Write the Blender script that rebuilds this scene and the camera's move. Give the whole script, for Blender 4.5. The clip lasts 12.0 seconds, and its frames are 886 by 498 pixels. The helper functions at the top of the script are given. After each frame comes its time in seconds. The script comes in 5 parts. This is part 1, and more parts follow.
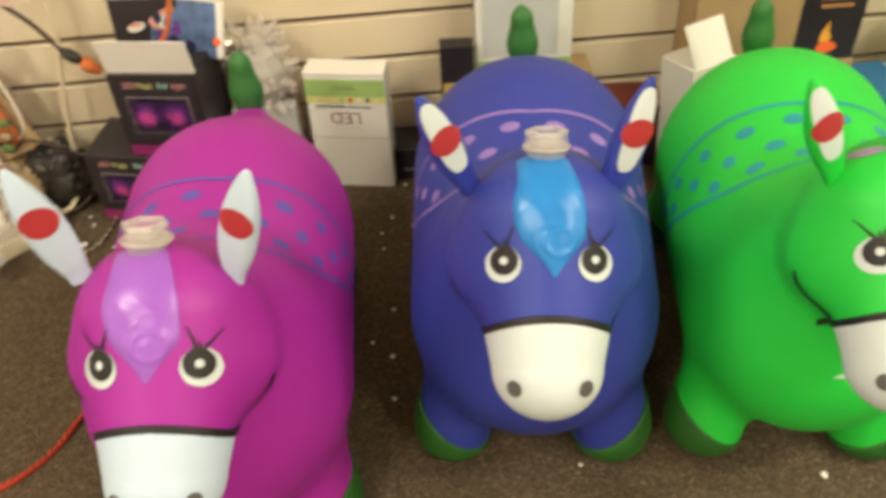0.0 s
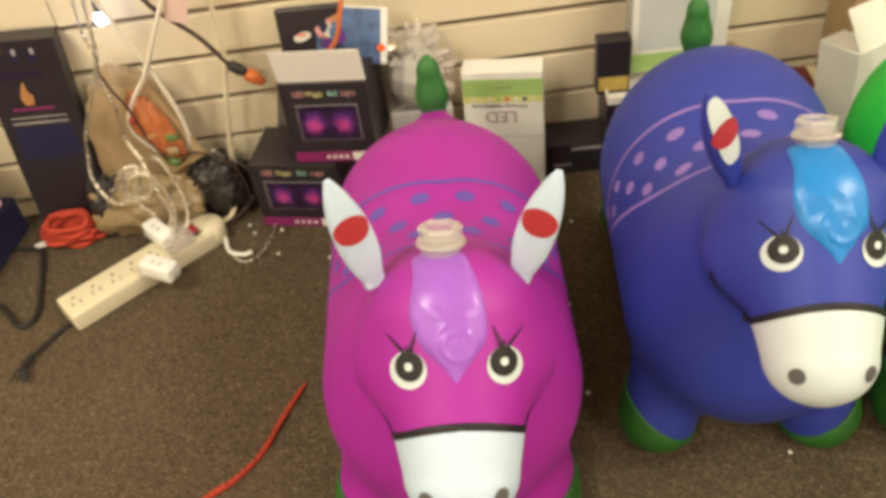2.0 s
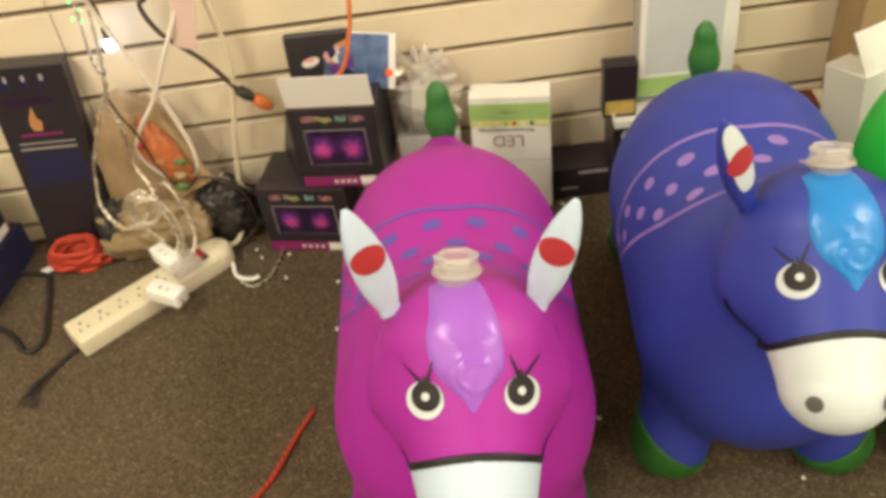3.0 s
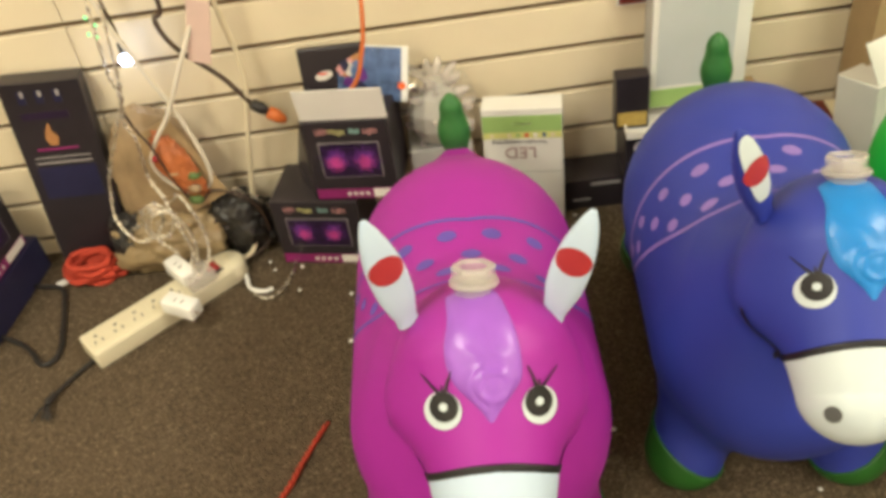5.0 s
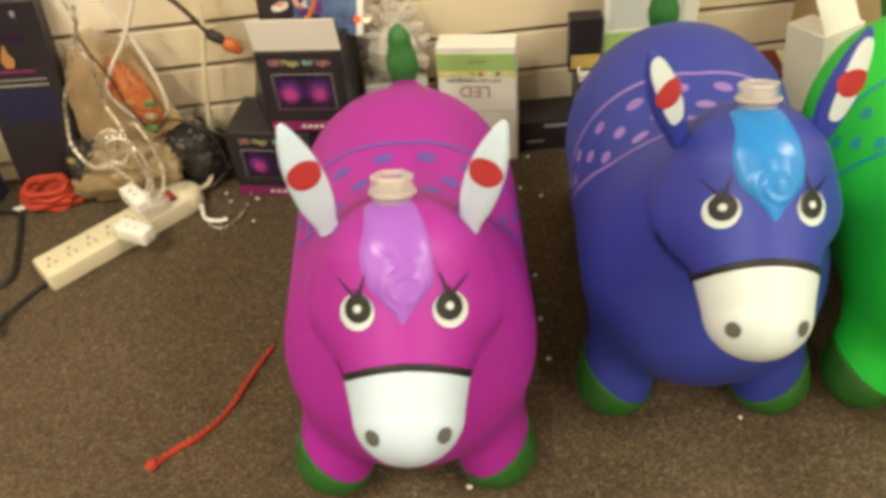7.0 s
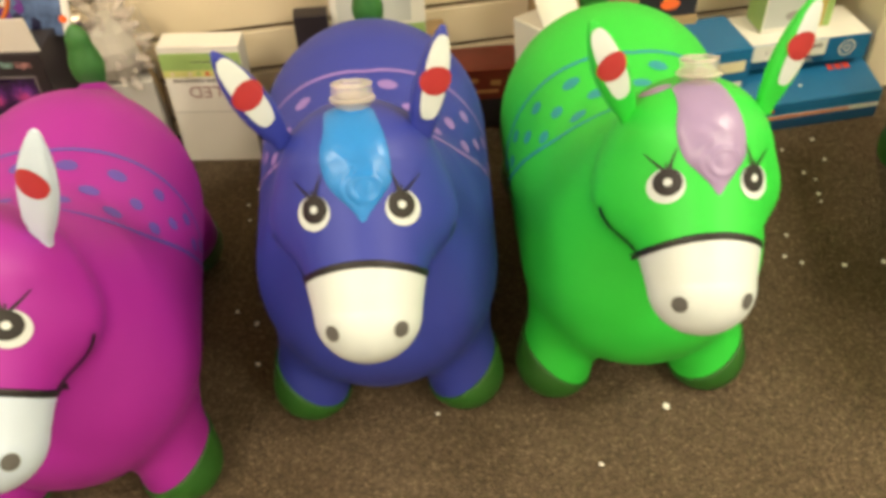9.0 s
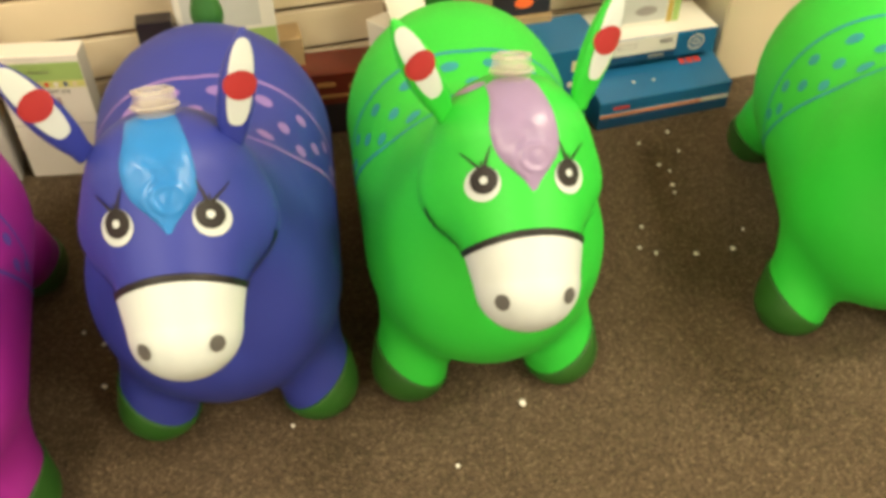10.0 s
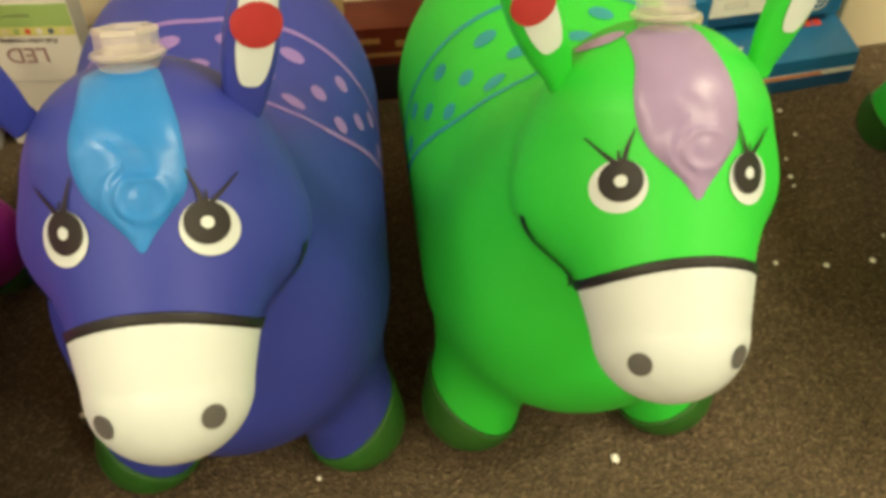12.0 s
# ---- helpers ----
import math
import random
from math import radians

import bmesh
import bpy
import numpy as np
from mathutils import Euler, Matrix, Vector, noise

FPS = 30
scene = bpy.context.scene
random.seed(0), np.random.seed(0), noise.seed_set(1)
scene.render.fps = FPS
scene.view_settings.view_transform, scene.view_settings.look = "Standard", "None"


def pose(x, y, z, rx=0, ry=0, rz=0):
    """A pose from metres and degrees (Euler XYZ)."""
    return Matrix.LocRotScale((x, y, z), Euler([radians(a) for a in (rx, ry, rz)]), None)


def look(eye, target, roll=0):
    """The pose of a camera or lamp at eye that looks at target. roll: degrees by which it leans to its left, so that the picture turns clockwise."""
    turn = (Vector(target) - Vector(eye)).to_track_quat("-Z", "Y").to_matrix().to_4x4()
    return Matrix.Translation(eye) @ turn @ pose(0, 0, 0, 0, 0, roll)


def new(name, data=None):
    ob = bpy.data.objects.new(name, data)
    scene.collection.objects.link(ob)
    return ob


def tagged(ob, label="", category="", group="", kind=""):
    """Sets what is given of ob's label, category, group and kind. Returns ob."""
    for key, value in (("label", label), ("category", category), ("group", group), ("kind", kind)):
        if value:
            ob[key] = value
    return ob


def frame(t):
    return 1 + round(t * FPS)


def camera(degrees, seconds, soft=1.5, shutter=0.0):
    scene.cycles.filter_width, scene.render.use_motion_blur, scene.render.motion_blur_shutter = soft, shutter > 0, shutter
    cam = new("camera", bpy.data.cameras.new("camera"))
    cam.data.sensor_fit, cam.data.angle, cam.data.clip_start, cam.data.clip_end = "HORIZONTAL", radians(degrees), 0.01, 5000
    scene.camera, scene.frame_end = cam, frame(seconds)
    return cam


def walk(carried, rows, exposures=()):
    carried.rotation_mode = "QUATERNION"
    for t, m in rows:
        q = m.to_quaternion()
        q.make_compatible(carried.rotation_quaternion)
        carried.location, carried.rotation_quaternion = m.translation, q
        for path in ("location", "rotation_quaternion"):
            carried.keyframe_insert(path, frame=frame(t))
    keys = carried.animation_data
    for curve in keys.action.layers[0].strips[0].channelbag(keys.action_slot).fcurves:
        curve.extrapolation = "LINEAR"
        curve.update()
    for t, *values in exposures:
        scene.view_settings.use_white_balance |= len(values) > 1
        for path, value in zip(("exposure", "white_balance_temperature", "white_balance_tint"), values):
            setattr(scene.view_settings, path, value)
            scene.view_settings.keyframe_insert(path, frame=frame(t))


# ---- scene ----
import functools

cam = camera(54.3, 12.0, soft=4.0, shutter=0.3)
PATH = [
    (0, (0.081, -0.033, 0.899), (0.152, 1.443, -0.448), -3.5),
    (0.5, (0.036, -0.041, 0.905), (-0.071, 1.413, -0.464), -3.2),
    (1, (-0.028, -0.016, 0.91), (-0.22, 1.424, -0.465), -7.7),
    (1.5, (-0.113, -0.017, 0.913), (-0.193, 1.436, -0.46), -9.2),
    (2, (-0.119, -0.024, 0.921), (-0.127, 1.455, -0.425), -7.8),
    (2.5, (-0.123, -0.022, 0.922), (-0.111, 1.472, -0.407), -7.5),
    (3, (-0.131, -0.017, 0.927), (-0.132, 1.491, -0.386), -7.8),
    (3.5, (-0.134, -0.019, 0.929), (-0.15, 1.499, -0.373), -8.5),
    (5.5, (-0.142, -0.02, 0.928), (-0.162, 1.509, -0.36), -8.3),
    (6, (-0.148, -0.038, 0.913), (-0.169, 1.475, -0.394), -6.5),
    (6.5, (-0.14, -0.074, 0.894), (-0.162, 1.4, -0.457), -5.2),
    (7, (-0.089, -0.071, 0.909), (-0.082, 1.397, -0.449), -6.1),
    (7.5, (0.021, -0.053, 0.912), (0.123, 1.438, -0.417), -4.8),
    (7.7, (0.053, -0.05, 0.912), (0.19, 1.442, -0.413), -4.0),
    (9.3, (0.202, -0.093, 0.882), (0.48, 1.322, -0.504), -2.0),
    (9.5, (0.223, -0.096, 0.879), (0.552, 1.315, -0.5), -1.5),
    (10, (0.257, -0.092, 0.878), (0.672, 1.297, -0.5), 0.1),
    (10.5, (0.275, -0.08, 0.873), (0.712, 1.308, -0.499), 0.5),
    (11, (0.269, -0.015, 0.839), (0.662, 1.386, -0.532), 0.6),
    (11.5, (0.268, 0.063, 0.782), (0.636, 1.451, -0.61), 0.4),
    (12, (0.266, 0.115, 0.734), (0.615, 1.471, -0.694), 0.4),
]
EXPOSURES = [(0.0, -0.02, 6500, 4), (1.0, 0.06, 6600, 5), (2.5, 0.02, 6450, 5), (3.7, 0.02, 6400, 4), (5.5, 0.01, 6320, 1), (6.5, 0.04, 6500, 1), (7.5, 0.06, 6600, 4),
             (9.5, 0.13, 7100, 5), (11.0, 0.14, 7300, 1), (11.5, 0.10, 7450, 0), (12.0, -0.11, 7600, -2)]
walk(cam, [(t, look(eye, target, roll)) for t, eye, target, roll in PATH], EXPOSURES)

# ---- world and light ----
world = bpy.data.worlds.new("world")
scene.world = world
world.use_nodes = True
world.node_tree.nodes["Background"].inputs[0].default_value = (1.0, 0.82, 0.6, 1)
world.node_tree.nodes["Background"].inputs[1].default_value = 0.2

CEIL = 2.6
LAMPS = [(-1.5, -0.25, 46.0), (1.9, -0.25, 55.0), (-1.5, -1.9, 53.0), (1.9, -1.9, 55.0)]   # x, y, watts
LAMP_COLOUR = (1.0, 0.89, 0.73)


# ---- materials ----
def material(name, colour, rough=0.6, metal=0.0, vary=0.12, scale=40.0, bump=0.0, bump_scale=200.0, spec=0.5, trans=0.0,
             ior=1.45, coat=0.0, by_object=0.0, alpha=1.0):
    m = bpy.data.materials.new(name)
    m.use_nodes = True
    nt = m.node_tree
    b = nt.nodes["Principled BSDF"]
    b.inputs["Roughness"].default_value = rough
    b.inputs["Metallic"].default_value = metal
    b.inputs["Specular IOR Level"].default_value = spec
    b.inputs["Transmission Weight"].default_value = trans
    b.inputs["IOR"].default_value = ior
    b.inputs["Coat Weight"].default_value = coat
    b.inputs["Alpha"].default_value = alpha
    tc = nt.nodes.new("ShaderNodeTexCoord")
    n1 = nt.nodes.new("ShaderNodeTexNoise")
    n1.inputs["Scale"].default_value = scale
    n1.inputs["Detail"].default_value = 4
    n2 = nt.nodes.new("ShaderNodeTexNoise")
    n2.inputs["Scale"].default_value = scale / 7
    n2.inputs["Detail"].default_value = 2
    add = nt.nodes.new("ShaderNodeMath")
    add.operation = "ADD"
    for n in (n1, n2):
        nt.links.new(tc.outputs["Object"], n.inputs["Vector"])
    nt.links.new(n1.outputs["Fac"], add.inputs[0])
    nt.links.new(n2.outputs["Fac"], add.inputs[1])
    mr = nt.nodes.new("ShaderNodeMapRange")
    mr.inputs["From Min"].default_value, mr.inputs["From Max"].default_value = 0.6, 1.4
    mr.inputs["To Min"].default_value, mr.inputs["To Max"].default_value = 1 - vary, 1 + vary
    nt.links.new(add.outputs[0], mr.inputs["Value"])
    mul = nt.nodes.new("ShaderNodeVectorMath")
    mul.operation = "SCALE"
    mul.inputs[0].default_value = colour
    fac = mr.outputs[0]
    if by_object:
        oi = nt.nodes.new("ShaderNodeObjectInfo")
        mo = nt.nodes.new("ShaderNodeMapRange")
        mo.inputs["To Min"].default_value, mo.inputs["To Max"].default_value = 1 - by_object, 1 + by_object
        nt.links.new(oi.outputs["Random"], mo.inputs["Value"])
        mm = nt.nodes.new("ShaderNodeMath")
        mm.operation = "MULTIPLY"
        nt.links.new(mo.outputs[0], mm.inputs[0])
        nt.links.new(fac, mm.inputs[1])
        fac = mm.outputs[0]
    nt.links.new(fac, mul.inputs["Scale"])
    nt.links.new(mul.outputs[0], b.inputs["Base Color"])
    rr = nt.nodes.new("ShaderNodeMapRange")
    rr.inputs["From Min"].default_value, rr.inputs["From Max"].default_value = 0.3, 0.7
    rr.inputs["To Min"].default_value, rr.inputs["To Max"].default_value = max(0.02, rough - 0.06), min(1, rough + 0.06)
    nt.links.new(n2.outputs["Fac"], rr.inputs["Value"])
    nt.links.new(rr.outputs[0], b.inputs["Roughness"])
    if bump:
        n3 = nt.nodes.new("ShaderNodeTexNoise")
        n3.inputs["Scale"].default_value = bump_scale
        n3.inputs["Detail"].default_value = 5
        nt.links.new(tc.outputs["Object"], n3.inputs["Vector"])
        bm_ = nt.nodes.new("ShaderNodeBump")
        bm_.inputs["Strength"].default_value = bump
        bm_.inputs["Distance"].default_value = 0.002
        nt.links.new(n3.outputs["Fac"], bm_.inputs["Height"])
        nt.links.new(bm_.outputs[0], b.inputs["Normal"])
    return m


def glow(name, colour, strength):
    m = bpy.data.materials.new(name)
    m.use_nodes = True
    b = m.node_tree.nodes["Principled BSDF"]
    b.inputs["Base Color"].default_value = (*colour, 1)
    b.inputs["Emission Color"].default_value = (*colour, 1)
    b.inputs["Emission Strength"].default_value = strength
    return m


def carpet_material():
    m = material("carpet", (0.125, 0.092, 0.058), 0.95, vary=0.2, scale=60, spec=0.1)
    nt = m.node_tree
    b = nt.nodes["Principled BSDF"]
    tc = nt.nodes["Texture Coordinate"]
    vo = nt.nodes.new("ShaderNodeTexVoronoi")
    vo.inputs["Scale"].default_value = 330
    nt.links.new(tc.outputs["Object"], vo.inputs["Vector"])
    hs = nt.nodes.new("ShaderNodeSeparateColor")
    nt.links.new(vo.outputs["Color"], hs.inputs[0])
    ramp = nt.nodes.new("ShaderNodeValToRGB")
    e = ramp.color_ramp.elements
    e[0].position, e[0].color = 0.0, (0.055, 0.040, 0.029, 1)
    e[1].position, e[1].color = 1.0, (0.26, 0.195, 0.125, 1)
    for p, c in ((0.3, (0.085, 0.063, 0.042, 1)), (0.65, (0.12, 0.09, 0.06, 1)), (0.88, (0.18, 0.135, 0.09, 1))):
        k = e.new(p)
        k.color = c
    nt.links.new(hs.outputs[0], ramp.inputs[0])
    old = b.inputs["Base Color"].links[0].from_node
    mix = nt.nodes.new("ShaderNodeMix")
    mix.data_type = "RGBA"
    mix.inputs[0].default_value = 0.65
    nt.links.new(old.outputs[0], mix.inputs[6])
    nt.links.new(ramp.outputs[0], mix.inputs[7])
    nt.links.new(mix.outputs[2], b.inputs["Base Color"])
    bump = nt.nodes.new("ShaderNodeBump")
    bump.inputs["Strength"].default_value = 0.9
    bump.inputs["Distance"].default_value = 0.004
    nt.links.new(vo.outputs["Distance"], bump.inputs["Height"])
    nt.links.new(bump.outputs[0], b.inputs["Normal"])
    return m


CARPET = carpet_material()
SLAT = material("slat_laminate", (0.72, 0.62, 0.45), 0.45, vary=0.05, scale=12, by_object=0.03, bump=0.05, bump_scale=60)
GROOVE = material("groove_board", (0.20, 0.14, 0.09), 0.8, vary=0.2, scale=30)
PAINT = material("wall_paint", (0.64, 0.55, 0.41), 0.7, vary=0.06, scale=8, bump=0.15, bump_scale=90)
# unseen walls and ceiling, lightened so they bounce fill into the shadows
BOUNCE_PAINT = material("bounce_wall_paint", (0.80, 0.74, 0.62), 0.8, vary=0.05, scale=8, bump=0.15, bump_scale=90)
CEILING = material("ceiling_tile", (0.84, 0.81, 0.75), 0.9, vary=0.08, scale=90)
LAMP_FRAME = material("lamp_frame", (0.75, 0.75, 0.73), 0.4, vary=0.03)
DIFFUSER = glow("lamp_diffuser", LAMP_COLOUR, 2.0)
MAGENTA = material("magenta_rubber", (0.325, 0.016, 0.305), 0.5, vary=0.05, scale=14, bump=0.04, bump_scale=500)
BLUE = material("blue_rubber", (0.028, 0.044, 0.32), 0.5, vary=0.05, scale=14, bump=0.04, bump_scale=500)
GREEN = material("green_rubber", (0.026, 0.54, 0.055), 0.5, vary=0.05, scale=14, bump=0.04, bump_scale=500)
HOOF = material("hoof_green_paint", (0.022, 0.11, 0.016), 0.5, vary=0.12, scale=40)
TAIL = material("tail_green_paint", (0.03, 0.14, 0.03), 0.5, vary=0.12, scale=40)
WHITE_PAINT = material("white_toy_paint", (0.57, 0.64, 0.67), 0.4, vary=0.03, scale=30)
PALE_PAINT = material("bluish_white_toy_paint", (0.50, 0.61, 0.76), 0.4, vary=0.03, scale=30)
BLACK_PAINT = material("black_toy_paint", (0.012, 0.011, 0.013), 0.45, vary=0.1, scale=60)
GREY_PAINT = material("grey_nostril_paint", (0.10, 0.10, 0.10), 0.5, vary=0.1, scale=60)
RED_PAINT = material("red_toy_paint", (0.37, 0.028, 0.034), 0.5, vary=0.08, scale=60)
SADDLE_BLUE = material("saddle_blue_paint", (0.11, 0.07, 0.40), 0.5, vary=0.12, scale=60)
SADDLE_LILAC = material("saddle_lilac_paint", (0.26, 0.17, 0.52), 0.5, vary=0.12, scale=60)
SADDLE_TEAL = material("saddle_teal_paint", (0.02, 0.30, 0.36), 0.5, vary=0.12, scale=60)
FORE_PURPLE = material("forelock_purple_paint", (0.30, 0.10, 0.52), 0.29, vary=0.08, scale=50, bump=0.08, bump_scale=55)
FORE_BLUE = material("forelock_sky_paint", (0.020, 0.20, 0.58), 0.29, vary=0.08, scale=50, bump=0.08, bump_scale=55)
FORE_MAUVE = material("forelock_mauve_paint", (0.29, 0.22, 0.40), 0.29, vary=0.08, scale=50, bump=0.08, bump_scale=55)
CLEAR = material("clear_plastic", (0.70, 0.63, 0.58), 0.18, vary=0.03, scale=120, alpha=0.36)
PLUG = material("translucent_plug_plastic", (0.66, 0.62, 0.59), 0.2, vary=0.05, scale=120, alpha=0.30)
PLUG_EDGE = material("milky_plug_edge", (0.72, 0.68, 0.64), 0.2, vary=0.05, scale=120, alpha=0.40)
FILM = material("thin_film", (0.9, 0.88, 0.84), 0.15, vary=0.03, trans=0.6, ior=1.15, alpha=0.13)
CARD_BLACK = material("black_printed_card", (0.026, 0.021, 0.026), 0.35, vary=0.2, scale=30)
CARD_NAVY = material("navy_printed_card", (0.02, 0.02, 0.06), 0.35, vary=0.2, scale=30)
CARD_WHITE = material("white_card", (0.74, 0.72, 0.68), 0.5, vary=0.04, scale=20)
# grey card; on white boxes' sides their shade, put into the colour
CARD_GREY_SHADED = material("grey_and_shaded_card", (0.45, 0.44, 0.42), 0.55, vary=0.05, scale=20)
CARD_KRAFT = material("kraft_card", (0.36, 0.25, 0.13), 0.8, vary=0.12, scale=30)
CARD_CREAM = material("cream_card", (0.70, 0.62, 0.42), 0.6, vary=0.06, scale=25)
CARD_BLUE = material("blue_printed_card", (0.012, 0.13, 0.30), 0.35, vary=0.1, scale=20)
CARD_DKBLUE = material("dark_blue_printed_card", (0.01, 0.07, 0.17), 0.35, vary=0.1, scale=20)
CARD_RED = material("dark_red_printed_card", (0.14, 0.022, 0.014), 0.3, vary=0.2, scale=40)
PRINT_GREEN = material("green_print", (0.32, 0.48, 0.16), 0.45, vary=0.06, scale=30)
PRINT_YELLOW = material("yellow_green_print", (0.62, 0.62, 0.22), 0.45, vary=0.06, scale=30)
PRINT_MAGENTA = material("magenta_print", (0.23, 0.02, 0.13), 0.4, vary=0.15, scale=30)
PRINT_VIOLET = material("violet_print", (0.12, 0.03, 0.22), 0.35, vary=0.5, scale=160)
PRINT_PINK = material("pink_print", (0.42, 0.05, 0.24), 0.35, vary=0.5, scale=160)
PRINT_DARK = material("dark_ink", (0.05, 0.045, 0.05), 0.45, vary=0.1)
PRINT_GREY = material("grey_ink", (0.32, 0.30, 0.30), 0.45, vary=0.1)
PRINT_RED = material("red_ink", (0.62, 0.06, 0.04), 0.45, vary=0.1)
PRINT_ORANGE = material("orange_sticker", (0.90, 0.16, 0.04), 0.45, vary=0.05)
PRINT_SKY = material("sky_print", (0.10, 0.16, 0.32), 0.3, vary=0.8, scale=55)
PRINT_WARM = material("flame_print", (0.80, 0.38, 0.06), 0.4, vary=0.3, scale=90)
PRINT_PALE = material("pale_print", (0.66, 0.62, 0.58), 0.4, vary=0.08, scale=50)
WHITE_CORD = material("white_cord_vinyl", (0.66, 0.60, 0.50), 0.45, vary=0.06)
IVORY = material("ivory_plastic", (0.66, 0.60, 0.44), 0.4, vary=0.05, scale=30)
WHITE_PLASTIC = material("white_plastic", (0.80, 0.79, 0.76), 0.35, vary=0.03)
CREAM_CABLE = material("cream_cable", (0.62, 0.54, 0.38), 0.5, vary=0.06)
SILVER_WIRE = material("silver_wire", (0.75, 0.70, 0.60), 0.28, metal=0.85, vary=0.1, scale=300)
BROWN_CABLE = material("brown_cable", (0.06, 0.035, 0.025), 0.5, vary=0.1)
BLACK_CABLE = material("black_cable", (0.02, 0.017, 0.016), 0.55, vary=0.1)
ORANGE_PLASTIC = material("orange_plastic", (0.52, 0.13, 0.03), 0.45, vary=0.15, scale=60)
ORANGE_DULL = material("dull_orange_plastic", (0.40, 0.12, 0.04), 0.4, vary=0.35, scale=60)
RED_FABRIC = material("red_fabric", (0.43, 0.045, 0.022), 0.8, vary=0.25, scale=120, bump=0.5, bump_scale=400)
BROWN_WRAP = material("brown_wrapping", (0.30, 0.21, 0.12), 0.4, vary=0.35, scale=25, bump=0.5, bump_scale=35)
DARK_BAG = material("dark_bag_plastic", (0.025, 0.022, 0.02), 0.35, vary=0.3, scale=30, bump=0.6, bump_scale=30)
STEEL = material("screw_base_steel", (0.7, 0.66, 0.58), 0.3, metal=1.0, vary=0.08)
CRUMB = material("white_crumb", (0.85, 0.83, 0.78), 0.8, vary=0.05)
LED_GLOW = glow("led_glow", (0.60, 0.68, 1.0), 16.0)
GREEN_GLOW = glow("green_led_glow", (0.1, 1.0, 0.3), 2.0)

PRINT_NIGHT = material("night_print", (0.020, 0.010, 0.035), 0.3, vary=0.4, scale=90)
PRINT_ROSE = material("rose_print", (0.62, 0.30, 0.30), 0.4, vary=0.1)
PRINT_LEMON = material("lemon_print", (0.62, 0.58, 0.25), 0.4, vary=0.1)
PRINT_MINT = material("mint_print", (0.30, 0.52, 0.48), 0.4, vary=0.1)
FROST = material("milky_plastic", (0.42, 0.40, 0.36), 0.35, vary=0.05)
PRINT_ORANGE2 = material("orange_stripe_print", (0.62, 0.17, 0.06), 0.45, vary=0.1)
PRINT_WARM2 = material("brown_gold_print", (0.42, 0.20, 0.08), 0.4, vary=0.25, scale=80)
PRINT_GOLD = material("gold_print", (0.50, 0.36, 0.10), 0.35, vary=0.3, scale=120)
PRINT_MIST = material("mist_print", (0.52, 0.54, 0.54), 0.4, vary=0.08, scale=12)
PRINT_ROSEGREY = material("rose_grey_ink", (0.34, 0.20, 0.20), 0.45, vary=0.1)
PRINT_BLUSH = material("blush_paper", (0.62, 0.45, 0.40), 0.7, vary=0.06)
TAN_WRAP = material("tan_wrapping", (0.30, 0.22, 0.12), 0.35, vary=0.3, scale=25, bump=0.5, bump_scale=35)
GREEN_DULL = material("dull_green_plastic", (0.10, 0.16, 0.05), 0.5, vary=0.2, scale=60)


# ---- helpers for meshes ----
def part(name, mesh, mat, parent=None, label="", smooth=True, m=None):
    """One mesh object, under a thing or a part. mesh: a bmesh or a mesh. m: its pose under the parent."""
    if isinstance(mesh, bmesh.types.BMesh):
        data = bpy.data.meshes.new(name)
        mesh.to_mesh(data)
        mesh.free()
    else:
        data = mesh
    if smooth is not None:
        data.polygons.foreach_set("use_smooth", [smooth] * len(data.polygons))
    if not data.materials:
        data.materials.append(mat)
    ob = new(name, data)
    ob.material_slots[0].link = "OBJECT"
    ob.material_slots[0].material = mat
    if parent is not None:
        ob.parent = parent
    if m is not None:
        ob.matrix_basis = m
    if label:
        tagged(ob, label)
    return ob


def thing(name, label, category, m=None, group="", kind=""):
    ob = new(name)
    ob.empty_display_size = 0.05
    if m is not None:
        ob.matrix_basis = m
    return tagged(ob, label, category, group, kind)


def box(x0, y0, z0, x1, y1, z1, bevel=0.0, seg=2):
    bm = bmesh.new()
    bmesh.ops.create_cube(bm, size=1, matrix=Matrix.LocRotScale(((x0 + x1) / 2, (y0 + y1) / 2, (z0 + z1) / 2), None,
                                                               (x1 - x0, y1 - y0, z1 - z0)))
    if bevel:
        bmesh.ops.bevel(bm, geom=bm.edges[:], offset=bevel, segments=seg, affect="EDGES", profile=0.5)
    return bm


def lathe(profile, seg=24, squash=1.0):
    """A turned form from (radius, height) pairs."""
    bm = bmesh.new()
    rings = []
    for r, z in profile:
        rings.append([bm.verts.new((r * math.cos(2 * math.pi * i / seg), squash * r * math.sin(2 * math.pi * i / seg), z)) for i in range(seg)])
    for a, b in zip(rings, rings[1:]):
        for i in range(seg):
            bm.faces.new((a[i], a[(i + 1) % seg], b[(i + 1) % seg], b[i]))
    bm.faces.new(rings[0][::-1])
    bm.faces.new(rings[-1])
    return bm


def spline(points, n=8):
    """A smooth way through the points."""
    p = [Vector(q) for q in points]
    p = [2 * p[0] - p[1]] + p + [2 * p[-1] - p[-2]]
    out = []
    for i in range(1, len(p) - 2):
        for k in range(n):
            t = k / n
            out.append(0.5 * (2 * p[i] + (p[i + 1] - p[i - 1]) * t + (2 * p[i - 1] - 5 * p[i] + 4 * p[i + 1] - p[i + 2]) * t * t
                              + (3 * p[i] - p[i - 1] - 3 * p[i + 1] + p[i + 2]) * t ** 3))
    out.append(p[-2])
    return out


